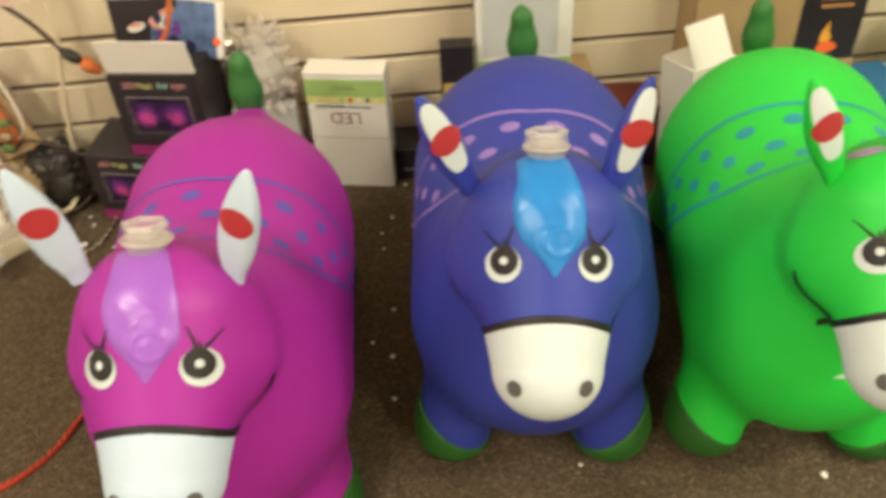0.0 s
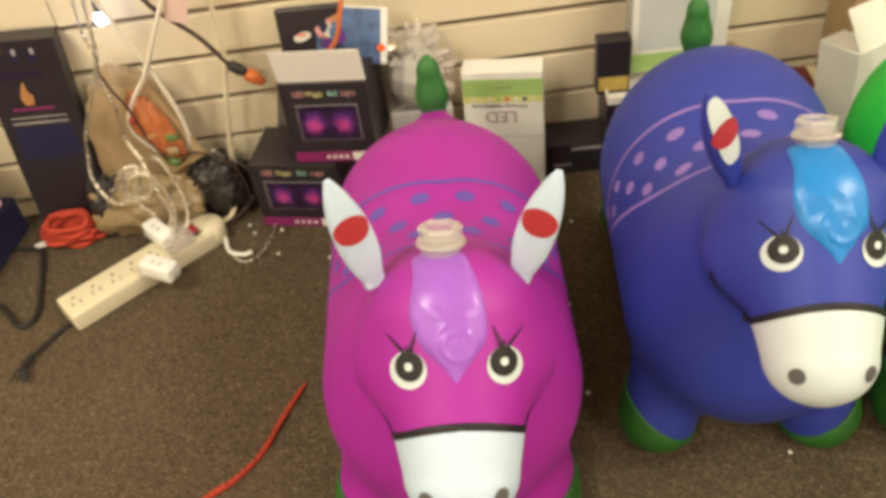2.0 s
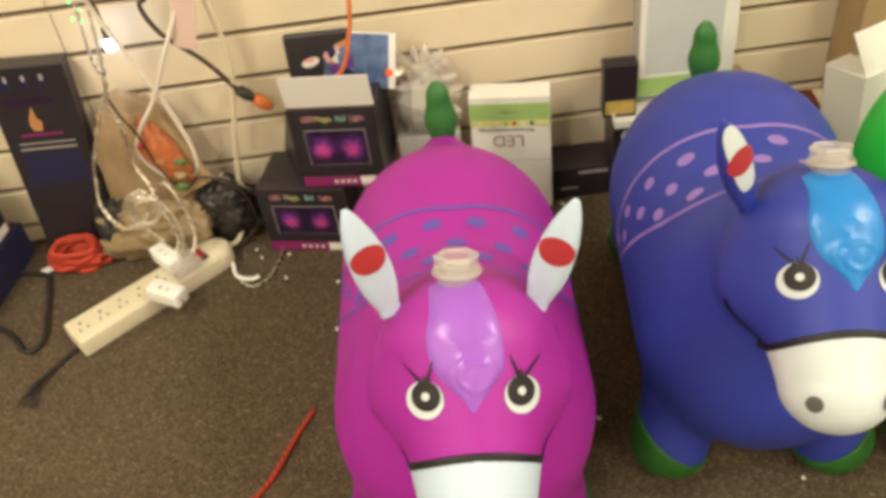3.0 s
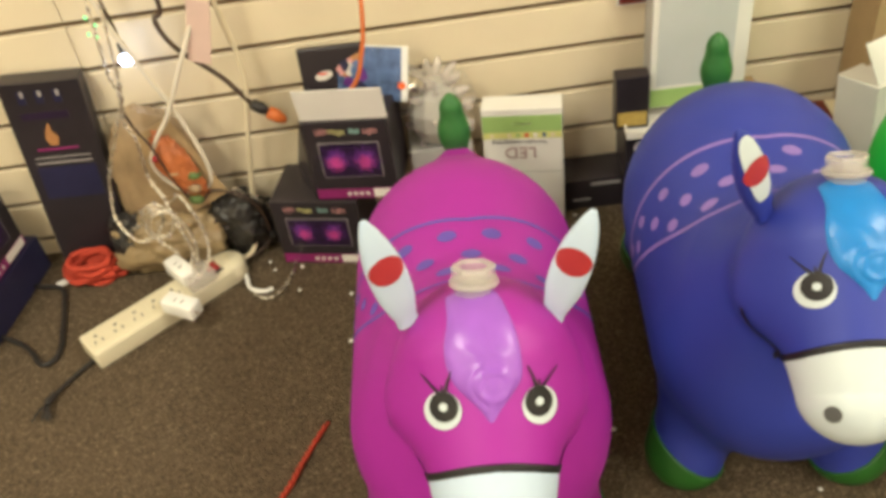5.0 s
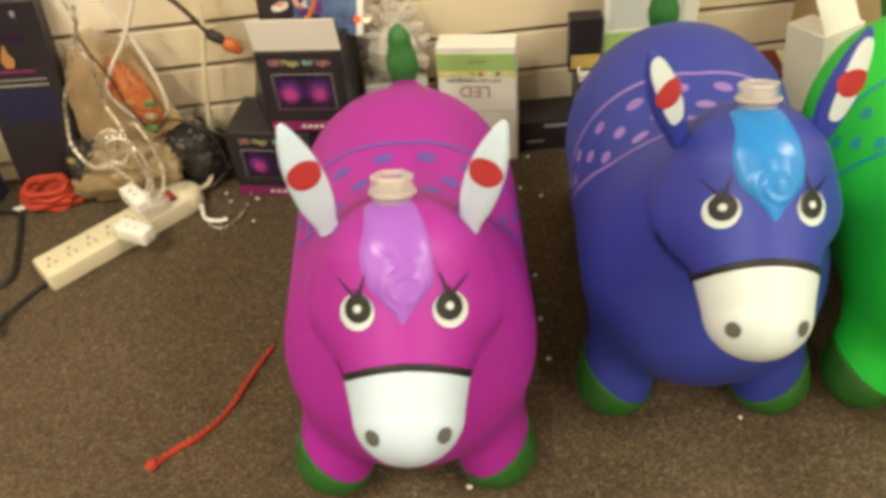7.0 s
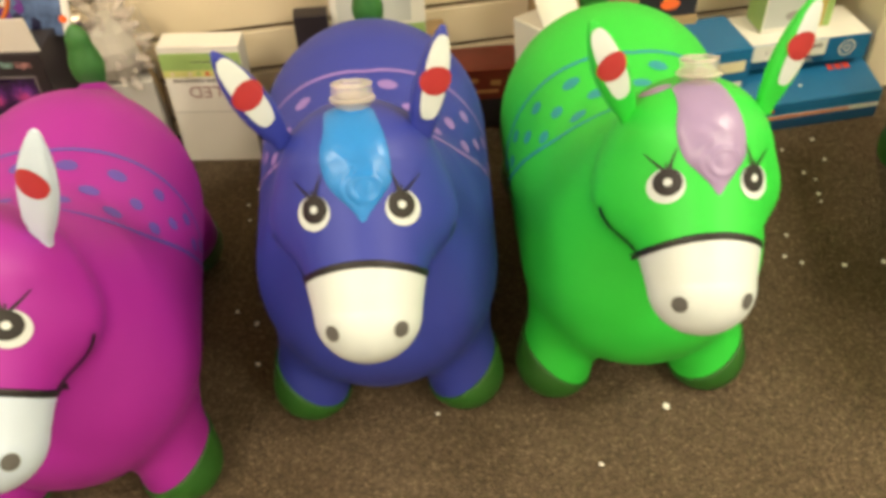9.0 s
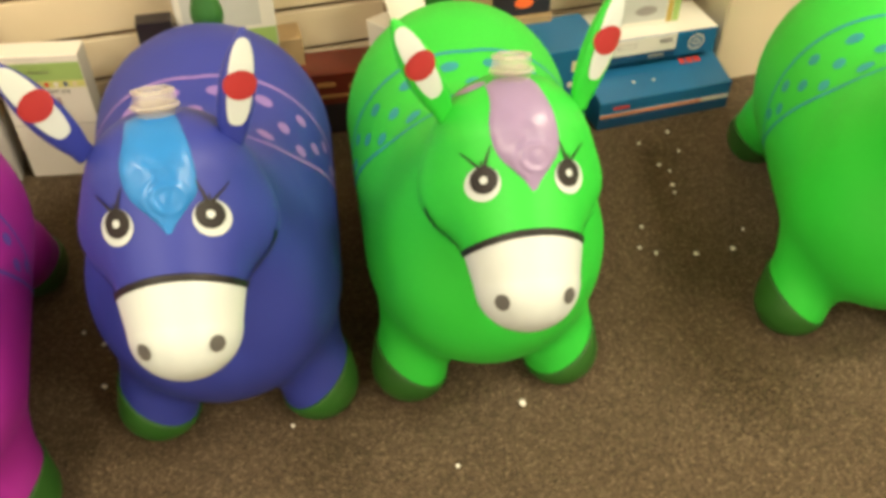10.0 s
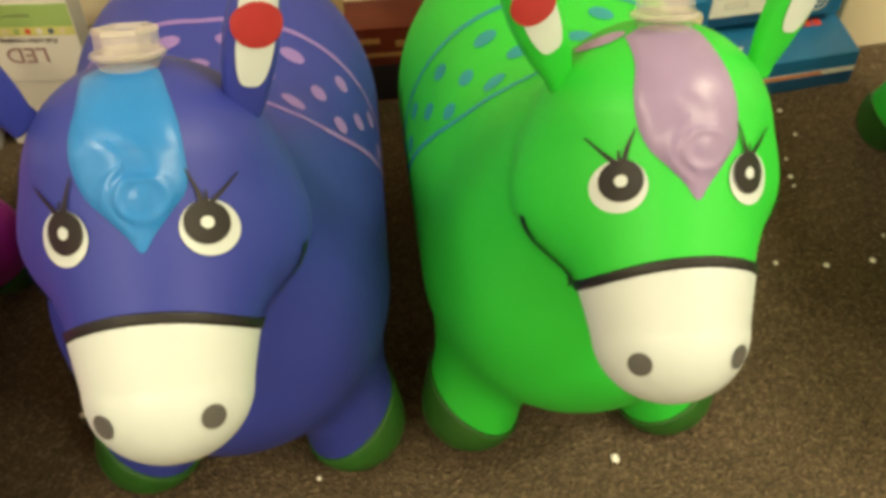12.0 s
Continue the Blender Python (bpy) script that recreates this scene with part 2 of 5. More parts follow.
def tube(points, radius, n=8, seg=8, flat=1.0):
    """A cable along a smooth way; radius may be a function of the share of the way."""
    way = spline(points, n)
    bm = bmesh.new()
    rings = []
    up = Vector((0.13, 0.2, 1)).normalized()
    for i, q in enumerate(way):
        d = (way[min(i + 1, len(way) - 1)] - way[max(i - 1, 0)])
        d = d.normalized() if d.length > 1e-9 else Vector((1, 0, 0))
        side = d.cross(up)
        side = side.normalized() if side.length > 0.05 else d.cross(Vector((1, 0, 0))).normalized()
        top = side.cross(d).normalized()
        r = radius(i / (len(way) - 1)) if callable(radius) else radius
        rings.append([bm.verts.new(q + r * (math.cos(a) * side + flat * math.sin(a) * top)) for a in [2 * math.pi * k / seg for k in range(seg)]])
    for a, b in zip(rings, rings[1:]):
        for i in range(seg):
            bm.faces.new((a[i], a[(i + 1) % seg], b[(i + 1) % seg], b[i]))
    bm.faces.new(rings[0][::-1])
    bm.faces.new(rings[-1])
    bmesh.ops.recalc_face_normals(bm, faces=bm.faces[:])
    return bm


def join(*bms):
    out = bmesh.new()
    for b in bms:
        data = bpy.data.meshes.new("tmp")
        b.to_mesh(data)
        b.free()
        out.from_mesh(data)
        bpy.data.meshes.remove(data)
    return out


def lettering(text, size, squeeze=1.0):
    """Flat letters in the built-in font, centred, in the plane x, z, facing -y."""
    cu = bpy.data.curves.new("text", "FONT")
    cu.body, cu.size, cu.align_x, cu.align_y, cu.extrude = text, size, "CENTER", "CENTER", 0.0002
    ob = bpy.data.objects.new("text", cu)
    scene.collection.objects.link(ob)
    dg = bpy.context.evaluated_depsgraph_get()
    data = bpy.data.meshes.new_from_object(ob.evaluated_get(dg))
    bpy.data.objects.remove(ob)
    data.transform(pose(0, 0, 0, 90, 0, 0) @ Matrix.Diagonal((squeeze, 1, 1, 1)))
    data.materials.clear()
    return data


def panel(x0, z0, x1, z1, y=-0.0006, thick=0.0006):
    """A printed field on a front face at y = 0."""
    return box(x0, y, z0, x1, y + thick, z1)


def ring_flat(cx, cz, r1, r0, y=-0.0012, n=28):
    """A flat ring on the front."""
    bm = bmesh.new()
    a = [bm.verts.new((cx + r1 * math.cos(2 * math.pi * i / n), y, cz + r1 * math.sin(2 * math.pi * i / n))) for i in range(n)]
    b = [bm.verts.new((cx + r0 * math.cos(2 * math.pi * i / n), y, cz + r0 * math.sin(2 * math.pi * i / n))) for i in range(n)]
    for i in range(n):
        bm.faces.new((a[i], a[(i + 1) % n], b[(i + 1) % n], b[i]))
    return bm


# ---- implicit forms ----
def ellipsoid(p, c, r):
    q = (p - np.array(c))
    r = np.array(r)
    k0 = np.linalg.norm(q / r, axis=-1)
    k1 = np.linalg.norm(q / (r * r), axis=-1)
    return k0 * (k0 - 1) / np.maximum(k1, 1e-6)


def cone(p, a, b, ra, rb):
    a, b = np.array(a), np.array(b)
    ab = b - a
    t = np.clip(((p - a) @ ab) / (ab @ ab), 0, 1)
    return np.linalg.norm(p - a - t[..., None] * ab, axis=-1) - (ra + (rb - ra) * t)


def blend(a, b, k):
    h = np.clip(0.5 + 0.5 * (b - a) / k, 0, 1)
    return b + (a - b) * h - k * h * (1 - h)


def surface(f, lo, hi, step, rounds=4):
    """A quad mesh of the zero surface of f."""
    lo, hi = np.array(lo, float), np.array(hi, float)
    n = np.ceil((hi - lo) / step).astype(int) + 1
    ax = [lo[i] + step * np.arange(n[i]) for i in range(3)]
    v = np.empty(n)
    for i in range(n[0]):
        g = np.stack(np.meshgrid([ax[0][i]], ax[1], ax[2], indexing="ij"), -1)
        v[i] = f(g)[0]
    s = v < 0
    c = np.zeros(n - 1, int)
    for dx in (0, 1):
        for dy in (0, 1):
            for dz in (0, 1):
                c += s[dx:n[0] - 1 + dx, dy:n[1] - 1 + dy, dz:n[2] - 1 + dz]
    act = (c > 0) & (c < 8)
    ids = -np.ones(act.shape, int)
    cells = np.argwhere(act)
    ids[act] = np.arange(len(cells))
    p = lo + (cells + 0.5) * step
    e = step * 0.1
    for _ in range(rounds):
        d = f(p)
        g = np.stack([(f(p + e * np.eye(3)[k]) - f(p - e * np.eye(3)[k])) / (2 * e) for k in range(3)], -1)
        g2 = np.maximum((g * g).sum(-1), 0.05)
        move = -(d / g2)[:, None] * g
        ln = np.linalg.norm(move, axis=-1, keepdims=True)
        p = p + move * np.minimum(1, 0.6 * step / np.maximum(ln, 1e-9))
    quads = []
    for k in range(3):
        a, b = (k + 1) % 3, (k + 2) % 3
        first = s.take(range(n[k] - 1), axis=k)
        second = s.take(range(1, n[k]), axis=k)
        for sign in (True, False):
            hit = np.argwhere((first == sign) & (second != sign))
            ok = (hit[:, a] > 0) & (hit[:, b] > 0) & (hit[:, a] < n[a] - 1) & (hit[:, b] < n[b] - 1)
            hit = hit[ok]
            if not len(hit):
                continue
            q = []
            for da, db in ((1, 1), (0, 1), (0, 0), (1, 0)):
                h = hit.copy()
                h[:, a] -= da
                h[:, b] -= db
                q.append(ids[h[:, 0], h[:, 1], h[:, 2]])
            q = np.stack(q, -1)
            quads.append(q if sign else q[:, ::-1])
    data = bpy.data.meshes.new("surface")
    data.from_pydata(p.tolist(), [], np.concatenate(quads).tolist())
    data.update()
    return data


# ---- the setting ----
X0, X1, Y0, WALL = -2.6, 2.6, -3.0, 1.22
floor = tagged(part("floor", box(X0 - 0.1, Y0 - 0.1, -0.05, X1 + 0.1, WALL + 0.1, 0), CARPET, smooth=False),
               "brown speckled low-pile shop carpet littered with white crumbs", "floor", kind="structure")
ceiling = tagged(part("ceiling", box(X0 - 0.1, Y0 - 0.1, CEIL, X1 + 0.1, WALL + 0.1, CEIL + 0.05), CEILING, smooth=False),
                 "plain off-white ceiling over the shop floor", "ceiling", kind="structure")
# walls out of view, added to close the room and bounce light
for nm, b in (("wall_west", (X0 - 0.1, Y0, 0, X0, WALL, CEIL)), ("wall_east", (X1, Y0, 0, X1 + 0.1, WALL, CEIL)),
              ("wall_south", (X0 - 0.1, Y0 - 0.1, 0, X1 + 0.1, Y0, CEIL))):
    tagged(part(nm, box(*b), BOUNCE_PAINT, smooth=False), "unseen cream wall closing the room, lightened to bounce light", "wall", kind="structure")
for lx, ly, watts in LAMPS:
    lamp = thing("ceiling_light", "flat square ceiling light panel with white frame", "ceiling light", pose(lx, ly, CEIL), "ceiling lights")
    part("frame", join(box(-0.31, -0.31, -0.03, 0.31, -0.29, 0), box(-0.31, 0.29, -0.03, 0.31, 0.31, 0),
                       box(-0.31, -0.29, -0.03, -0.29, 0.29, 0), box(0.29, -0.29, -0.03, 0.31, 0.29, 0)), LAMP_FRAME, lamp, smooth=False)
    part("diffuser", box(-0.288, -0.288, -0.012, 0.288, 0.288, -0.004), DIFFUSER, lamp, "glowing warm white diffuser", smooth=False)
    li = bpy.data.lights.new("panel_light", "AREA")
    li.shape, li.size, li.energy, li.color = "SQUARE", 0.56, watts, LAMP_COLOUR
    new("panel_light", li).matrix_basis = pose(lx, ly, CEIL - 0.02)

# slatwall: boards with open grooves between, in front of a dark backing
PITCH, GAP, BASE, SEAM = 0.0762, 0.0095, 0.034, -0.66
wall_north = tagged(part("wall_north", box(X0 - 0.1, WALL + 0.012, 0, X1 + 0.1, WALL + 0.1, CEIL), GROOVE, smooth=False),
                    "cream laminate slatwall with dark horizontal grooves", "wall", kind="structure")
COL_X, COL_Y = 1.122, 1.08
column = tagged(part("column", box(COL_X, COL_Y, 0, 1.75, WALL - 0.001, CEIL, 0.004), PAINT, smooth=False),
                "plain beige boxed-in column standing before the slatwall", "column", kind="structure")


# ---- inflatable hopper toys ----
HEAD_A, HEAD_B = np.array((0, 0.066, 0.398)), np.array((0, -0.0285, 0.3155))
AXIS = (HEAD_B - HEAD_A) / np.linalg.norm(HEAD_B - HEAD_A)
FAT = 0.0   # how much fuller than the mean its rump is blown up
CARRY = np.zeros(3)   # how far the head of the toy in hand is off the mean


def legs(p):
    q = p.copy()
    q[..., 0] = np.abs(q[..., 0])
    front = cone(q, (0.080, 0.140, 0.100), (0.094, 0.122, 0.034), 0.046, 0.046)
    rear = cone(q, (0.080, 0.436, 0.112), (0.084, 0.492, 0.036), 0.050, 0.043)
    return np.minimum(front, rear)


def form(p):
    """Body, neck, head and legs in one rubber skin, facing -y, standing on z = 0."""
    q = p.copy()
    q[..., 2] = (p[..., 2] - 0.205) * 0.92 + 0.205
    d = cone(q, (0, 0.165, 0.190), (0, 0.370, 0.213), 0.138, 0.140 + FAT)
    d = blend(d, ellipsoid(p, (0, 0.43, 0.215), (0.10 + FAT, 0.125, 0.105 + FAT)), 0.03)
    d = blend(d, cone(p, (0, 0.145, 0.285), CARRY + (0, 0.082, 0.370), 0.092, 0.070), 0.045)
    h = p - CARRY
    d = blend(d, cone(h * np.array((0.935, 1, 1)), HEAD_A, HEAD_B, 0.066, 0.0435), 0.022)
    d = blend(d, ellipsoid(h, (0, 0.060, 0.354), (0.086, 0.054, 0.056)), 0.028)
    d = blend(d, cone(p, (0, 0.482, 0.215), (0, 0.538, 0.284), 0.060, 0.0115), 0.030)
    d = blend(d, legs(p), 0.025)
    return np.maximum(d, -p[..., 2] + 0.001)


def meet(a, d, far=0.5):
    """Where rays from a along d first meet the skin."""
    a, d = np.atleast_2d(np.array(a, float)), np.array(d, float)
    d = np.broadcast_to(d / np.linalg.norm(d, axis=-1, keepdims=True), a.shape)
    t = np.zeros(len(a))
    for _ in range(60):
        t = np.minimum(t + 0.8 * form(a + t[:, None] * d), far)
    return a + t[:, None] * d


def skin_normal(p):
    e = 0.002
    g = np.stack([form(p + e * np.eye(3)[k]) - form(p - e * np.eye(3)[k]) for k in range(3)], -1)
    return g / np.linalg.norm(g, axis=-1, keepdims=True)


# the face's plane: u to its right, v up along the forehead, seen along the face's normal
FACE_N = np.array((0, -0.707, 0.707))
FACE_U, FACE_V = np.array((1, 0, 0)), np.array((0, 0.707, 0.707))


def on_face(uv, lift):
    """Places on the skin for points (u, v) of the face, v from the eyes' level."""
    uv = np.array(uv, float)
    mid = np.array((0, 0.0, 0.41)) + CARRY
    a = mid + uv[:, :1] * FACE_U + uv[:, 1:] * FACE_V + 0.25 * FACE_N
    p = meet(a, -FACE_N)
    return p + lift * skin_normal(p)


def on_back(yp, lift):
    """Places on the skin for points (angle from the top in degrees, y) round the body."""
    yp = np.array(yp, float)
    c = np.stack([np.zeros(len(yp)), yp[:, 1], np.full(len(yp), 0.215)], -1)
    a = np.radians(yp[:, 0])
    d = np.stack([np.sin(a), np.zeros(len(yp)), np.cos(a)], -1)
    p = meet(c + 0.4 * d, -d)
    return p + lift * skin_normal(p)


def patch(outline, put, lift=0.0007, rings=4, dome=0.0):
    """A painted field: a filled outline laid on the skin."""
    o = np.array(outline, float)
    mid = o.mean(0)
    n = len(o)
    pts = np.concatenate([mid + (o - mid) * (k / rings) for k in range(1, rings + 1)] + [mid[None]])
    p = put(pts, lift)
    if dome:
        share = np.concatenate([np.full(n, k / rings) for k in range(1, rings + 1)] + [[0.0]])
        p = p + (dome * (1 - share ** 2))[:, None] * skin_normal(p)
    faces = [(len(p) - 1, i, (i + 1) % n) for i in range(n)]
    for k in range(rings - 1):
        faces += [(k * n + i, (k + 1) * n + i, (k + 1) * n + (i + 1) % n, k * n + (i + 1) % n) for i in range(n)]
    data = bpy.data.meshes.new("patch")
    data.from_pydata(p.tolist(), [], faces)
    return data


def ribbon(way, width, put, lift=0.0012, taper=0.0, scale=(1, 1)):
    """A painted line on the skin. scale: what one unit of each coordinate is in metres."""
    w = [Vector((x, y, 0)) for x, y in way]
    w = np.array([(q.x, q.y) for q in spline(w, 8)])
    s = np.array(scale)
    d = np.gradient(w * s, axis=0)
    d /= np.maximum(np.linalg.norm(d, axis=-1, keepdims=True), 1e-9)
    nrm = np.stack([-d[:, 1], d[:, 0]], -1)
    share = np.linspace(0, 1, len(w))
    half = (width / 2 * (1 - taper * share))[:, None]
    cols = [put(w + k * half * nrm / s, lift) for k in (-1, 0, 1)]
    p = np.concatenate(cols)
    n = len(w)
    faces = []
    for c in range(2):
        faces += [(c * n + i, c * n + i + 1, (c + 1) * n + i + 1, (c + 1) * n + i) for i in range(n - 1)]
    data = bpy.data.meshes.new("ribbon")
    data.from_pydata(p.tolist(), [], faces)
    return data


def oval(cx, cy, rx, ry, n=20, turn=0.0):
    c, s = math.cos(math.radians(turn)), math.sin(math.radians(turn))
    return [(cx + c * rx * math.cos(a) - s * ry * math.sin(a), cy + s * rx * math.cos(a) + c * ry * math.sin(a))
            for a in [2 * math.pi * i / n for i in range(n)]]


def strip(cx, cz, rx, rz, n=40):
    """A long field with a blunt lower end and a narrowing upper end."""
    out = []
    for i in range(n):
        a = 2 * math.pi * i / n
        c, q = math.cos(a), math.sin(a)
        k = 0.62 if q < 0 else 0.85
        out.append((cx + rx * math.copysign(abs(c) ** k, c), cz + rz * math.copysign(abs(q) ** (0.85 if q < 0 else 1.0), q)))
    return out


MUZZLE_CUT = 0.0885   # along the head's axis from its upper end
BACK_SCALE = (0.0023, 1.0)


def shell(p, out, inn):
    f = form(p)
    return np.maximum(f - out, -(f + inn))


def along(p):
    return (p - HEAD_A - CARRY) @ AXIS


def muzzle_form(p):
    t = along(p) - 2.8 * p[..., 0] ** 2
    return np.maximum(np.maximum(shell(p, 0.0014, 0.004), MUZZLE_CUT - t), p[..., 1] - 0.03)


def band_form(p):
    t = along(p) - 2.8 * p[..., 0] ** 2
    return np.maximum(np.maximum(shell(p, 0.0022, 0.004), np.abs(t - MUZZLE_CUT + 0.0026) - 0.0032), p[..., 1] - 0.045)


def hoof_form(p):
    rim = p[..., 2] - 0.048 - 0.70 * (np.abs(p[..., 0]) - 0.094)
    return np.maximum(np.maximum(legs(p) - 0.003, rim * 0.8), -p[..., 2])


def ear_width(t):
    return 0.0086 + 0.0076 * np.sin(np.pi * np.clip(t * 0.93 + 0.02, 0, 1)) ** 0.8 - 0.0080 * t ** 3


def ear_form(p):
    z = p[..., 2]
    wide = ear_width(np.clip(z / 0.105, 0, 1))
    d = (np.cbrt(np.abs(p[..., 0] / wide) ** 3 + np.abs(p[..., 1] / (0.55 * wide)) ** 3) - 1) * wide * 0.55
    return np.maximum(np.maximum(d, z - 0.105), -z - 0.01)


def on_ear(xz, lift):
    """Places on the ear's front for points (x, z)."""
    xz = np.array(xz, float)
    t = np.clip(xz[:, 1] / 0.105, 0, 1)
    wide = ear_width(t)
    x = np.clip(xz[:, 0], -0.97 * wide, 0.97 * wide)
    y = -0.55 * wide * np.cbrt(1 - np.abs(x / wide) ** 3) - lift
    return np.stack([x * (1 + lift / wide), y, xz[:, 1]], -1)


def tail_form(p):
    """A bumpy teardrop on a narrow neck, with a rounded tip."""
    z = p[..., 2]
    s = np.clip(z / 0.10, 0, 1)
    r = 0.0130 + 0.0097 * np.exp(-((s - 0.38) / 0.29) ** 2) + 0.0020 * np.exp(-((s - 0.84) / 0.12) ** 2)
    r = r * np.sqrt(np.clip(1 - (np.clip(s - 0.76, 0, 1) / 0.25) ** 2, 0.0, 1))
    d = np.sqrt(p[..., 0] ** 2 + (p[..., 1] / 0.85) ** 2) - r
    return np.maximum(np.maximum(d * 0.7, z - 0.1005), -z - 0.042)


def forelock(fore_u):
    """The moulded forelock: a smooth leaf that ends in a raised curl above the tip."""
    o = [(-0.025, 0.087), (-0.014, 0.092), (0.002, 0.093), (0.015, 0.089), (0.0215, 0.075), (0.0268, 0.058), (0.0295, 0.038), (0.0285, 0.022), (0.020, 0.010), (0.011, -0.001),
         (0.004, -0.010), (-0.003, -0.001), (-0.012, 0.009), (-0.022, 0.020), (-0.0275, 0.034), (-0.0285, 0.050), (-0.0250, 0.068)]
    way = spline([(x, y, 0) for x, y in o + o[:1]], 4)[:-1]
    o = np.array([(q.x, q.y) for q in way])
    mid = np.array((0, 0.040))
    n, rings = len(o), 22
    pts = np.concatenate([mid + (o - mid) * (k / rings) for k in range(1, rings + 1)] + [mid[None]])
    share = np.concatenate([np.full(n, k / rings) for k in range(1, rings + 1)] + [[0.0]])
    x, v = pts[:, 0], pts[:, 1]
    r = np.hypot((x - 0.008) / 1.0, (v - 0.018) / 0.9)
    curl = np.exp(-((r - 0.0125) / 0.0026) ** 2) * (v < 0.030) + 0.6 * np.exp(-((r - 0.020) / 0.0022) ** 2) * (x < 0.0)
    bulge = np.exp(-((x - 0.006) / 0.016) ** 2 - ((v - 0.020) / 0.010) ** 2)
    edge = 1 - share ** 8
    lift = 0.0005 + (0.0018 + 0.0022 * curl + 0.0020 * bulge + 0.00025 * np.sin(330 * x + 160 * v + 3 * np.sin(120 * v)) * (v < 0.05)) * edge
    p = on_face(pts + (fore_u, 0), 0.0)
    p = p + lift[:, None] * skin_normal(p)
    faces = [(len(p) - 1, i, (i + 1) % n) for i in range(n)]
    for k in range(rings - 1):
        faces += [(k * n + i, (k + 1) * n + i, (k + 1) * n + (i + 1) % n, k * n + (i + 1) % n) for i in range(n)]
    data = bpy.data.meshes.new("forelock")
    data.from_pydata(p.tolist(), [], faces)
    return data


EAR_AT = (0.062, 0.074, 0.438, -3)
TAIL_AT = (0, 0.538, 0.277)
SHARED = {
    "ear": surface(ear_form, (-0.03, -0.03, -0.016), (0.03, 0.03, 0.118), 0.0020),
    "ear_inner": patch(strip(0, 0.060, 0.0104, 0.038, 40), on_ear, 0.0007, 10),
    "ear_inner_full": patch(strip(0, 0.056, 0.0158, 0.0480, 40), on_ear, 0.0007, 10),
    "ear_spot": patch(oval(0, 0.059, 0.0132, 0.0130, 28), on_ear, 0.0014, 8),
    "tail": surface(tail_form, (-0.035, -0.035, -0.05), (0.035, 0.035, 0.11), 0.0022),
    "hoof_front": surface(hoof_form, (0.03, 0.03, -0.004), (0.16, 0.21, 0.11), 0.0028),
    "hoof_rear": surface(hoof_form, (0.015, 0.37, -0.004), (0.16, 0.56, 0.11), 0.0028),
}
SPOTS = [(10, 0.285), (-10, 0.285), (31, 0.286), (-31, 0.286), (52, 0.291), (-52, 0.291), (72, 0.295), (-72, 0.295), (91, 0.297), (-91, 0.297),
         (0, 0.253), (21, 0.252), (-21, 0.252), (42, 0.258), (-42, 0.258), (63, 0.267), (-63, 0.267), (82, 0.277), (-82, 0.277),
         (11, 0.224), (-11, 0.224), (32, 0.228), (-32, 0.228), (53, 0.240), (-53, 0.240)]
SPOTS = [(a, y - 0.007) for a, y in SPOTS]


def on_cheek(yz, lift):
    """Places on the skin's right side for points (y, z)."""
    yz = np.array(yz, float)
    a = np.stack([np.full(len(yz), 0.3), yz[:, 0], yz[:, 1]], -1)
    p = meet(a, (-1, 0, 0))
    return p + lift * skin_normal(p)


@functools.cache
def toy_meshes(carry, fore_u, fat):
    """The skin and all that is painted on it, for a head carried so much off the mean. fore_u: how far the forelock is off the middle."""
    global CARRY, FAT
    CARRY, FAT = np.array(carry), fat
    return {
        "body": surface(form, (-0.16, -0.115, -0.004), (0.16, 0.57, 0.505), 0.0045),
        "muzzle": surface(muzzle_form, (-0.075, -0.12, 0.22), (0.075, 0.05, 0.42), 0.0022),
        "mouth_line": surface(band_form, (-0.085, -0.12, 0.23), (0.085, 0.06, 0.44), 0.0016),
        "forelock": forelock(fore_u),
        "eye": patch(oval(0, 0, 0.0143, 0.0150, 28), lambda q, l: on_face(np.array(q) + (0.0370, 0.001), l), 0.0012),
        "iris": patch(oval(-0.0008, 0.0030, 0.0110, 0.0118, 24), lambda q, l: on_face(np.array(q) + (0.0365, 0.001), l), 0.0020),
        "glint": patch(oval(-0.0008, 0.0030, 0.0032, 0.0034, 12), lambda q, l: on_face(np.array(q) + (0.0365, 0.001), l), 0.0027, 2),
        "lash_out": ribbon([(0.0385, 0.014), (0.045, 0.021), (0.0525, 0.030)], 0.0028, on_face, 0.0016, 0.7),
        "lash_in": ribbon([(0.0345, 0.014), (0.0325, 0.022), (0.0285, 0.032)], 0.0030, on_face, 0.0016, 0.7),
        "lash_mid": ribbon([(0.0365, 0.0145), (0.0368, 0.018), (0.0370, 0.021)], 0.0020, on_face, 0.0016, 0.6),
        "nostril": patch(oval(0.0280, -0.1005, 0.0056, 0.0070, 16, -20), on_face, 0.0026, 3),
        "saddle_rear": ribbon([(a, 0.299 + 0.012 * math.sin(math.radians(1.57 * abs(a))) - 0.012 * (abs(a) / 114) ** 4) for a in range(-114, 115, 6)], 0.0050, on_back, 0.0007, 0, BACK_SCALE),
        "saddle_front": ribbon([(a, 0.190 + 0.110 * (abs(a) / 114) ** 1.8) for a in range(-114, 115, 6)], 0.0050, on_back, 0.0007, 0, BACK_SCALE),
        "cheek_line": ribbon([(CARRY[1] + y, CARRY[2] + z) for y, z in ((0.002, 0.334), (0.016, 0.333), (0.030, 0.337), (0.037, 0.347), (0.040, 0.356))], 0.0075, on_cheek, 0.0018, 0.55),
        "spot": [patch(oval(a, y, 0.0105 / BACK_SCALE[0] * (1.0 if abs(a) < 40 else 0.75), 0.0078, 14, 0), on_back, 0.0007, 2) for a, y in SPOTS],
    }


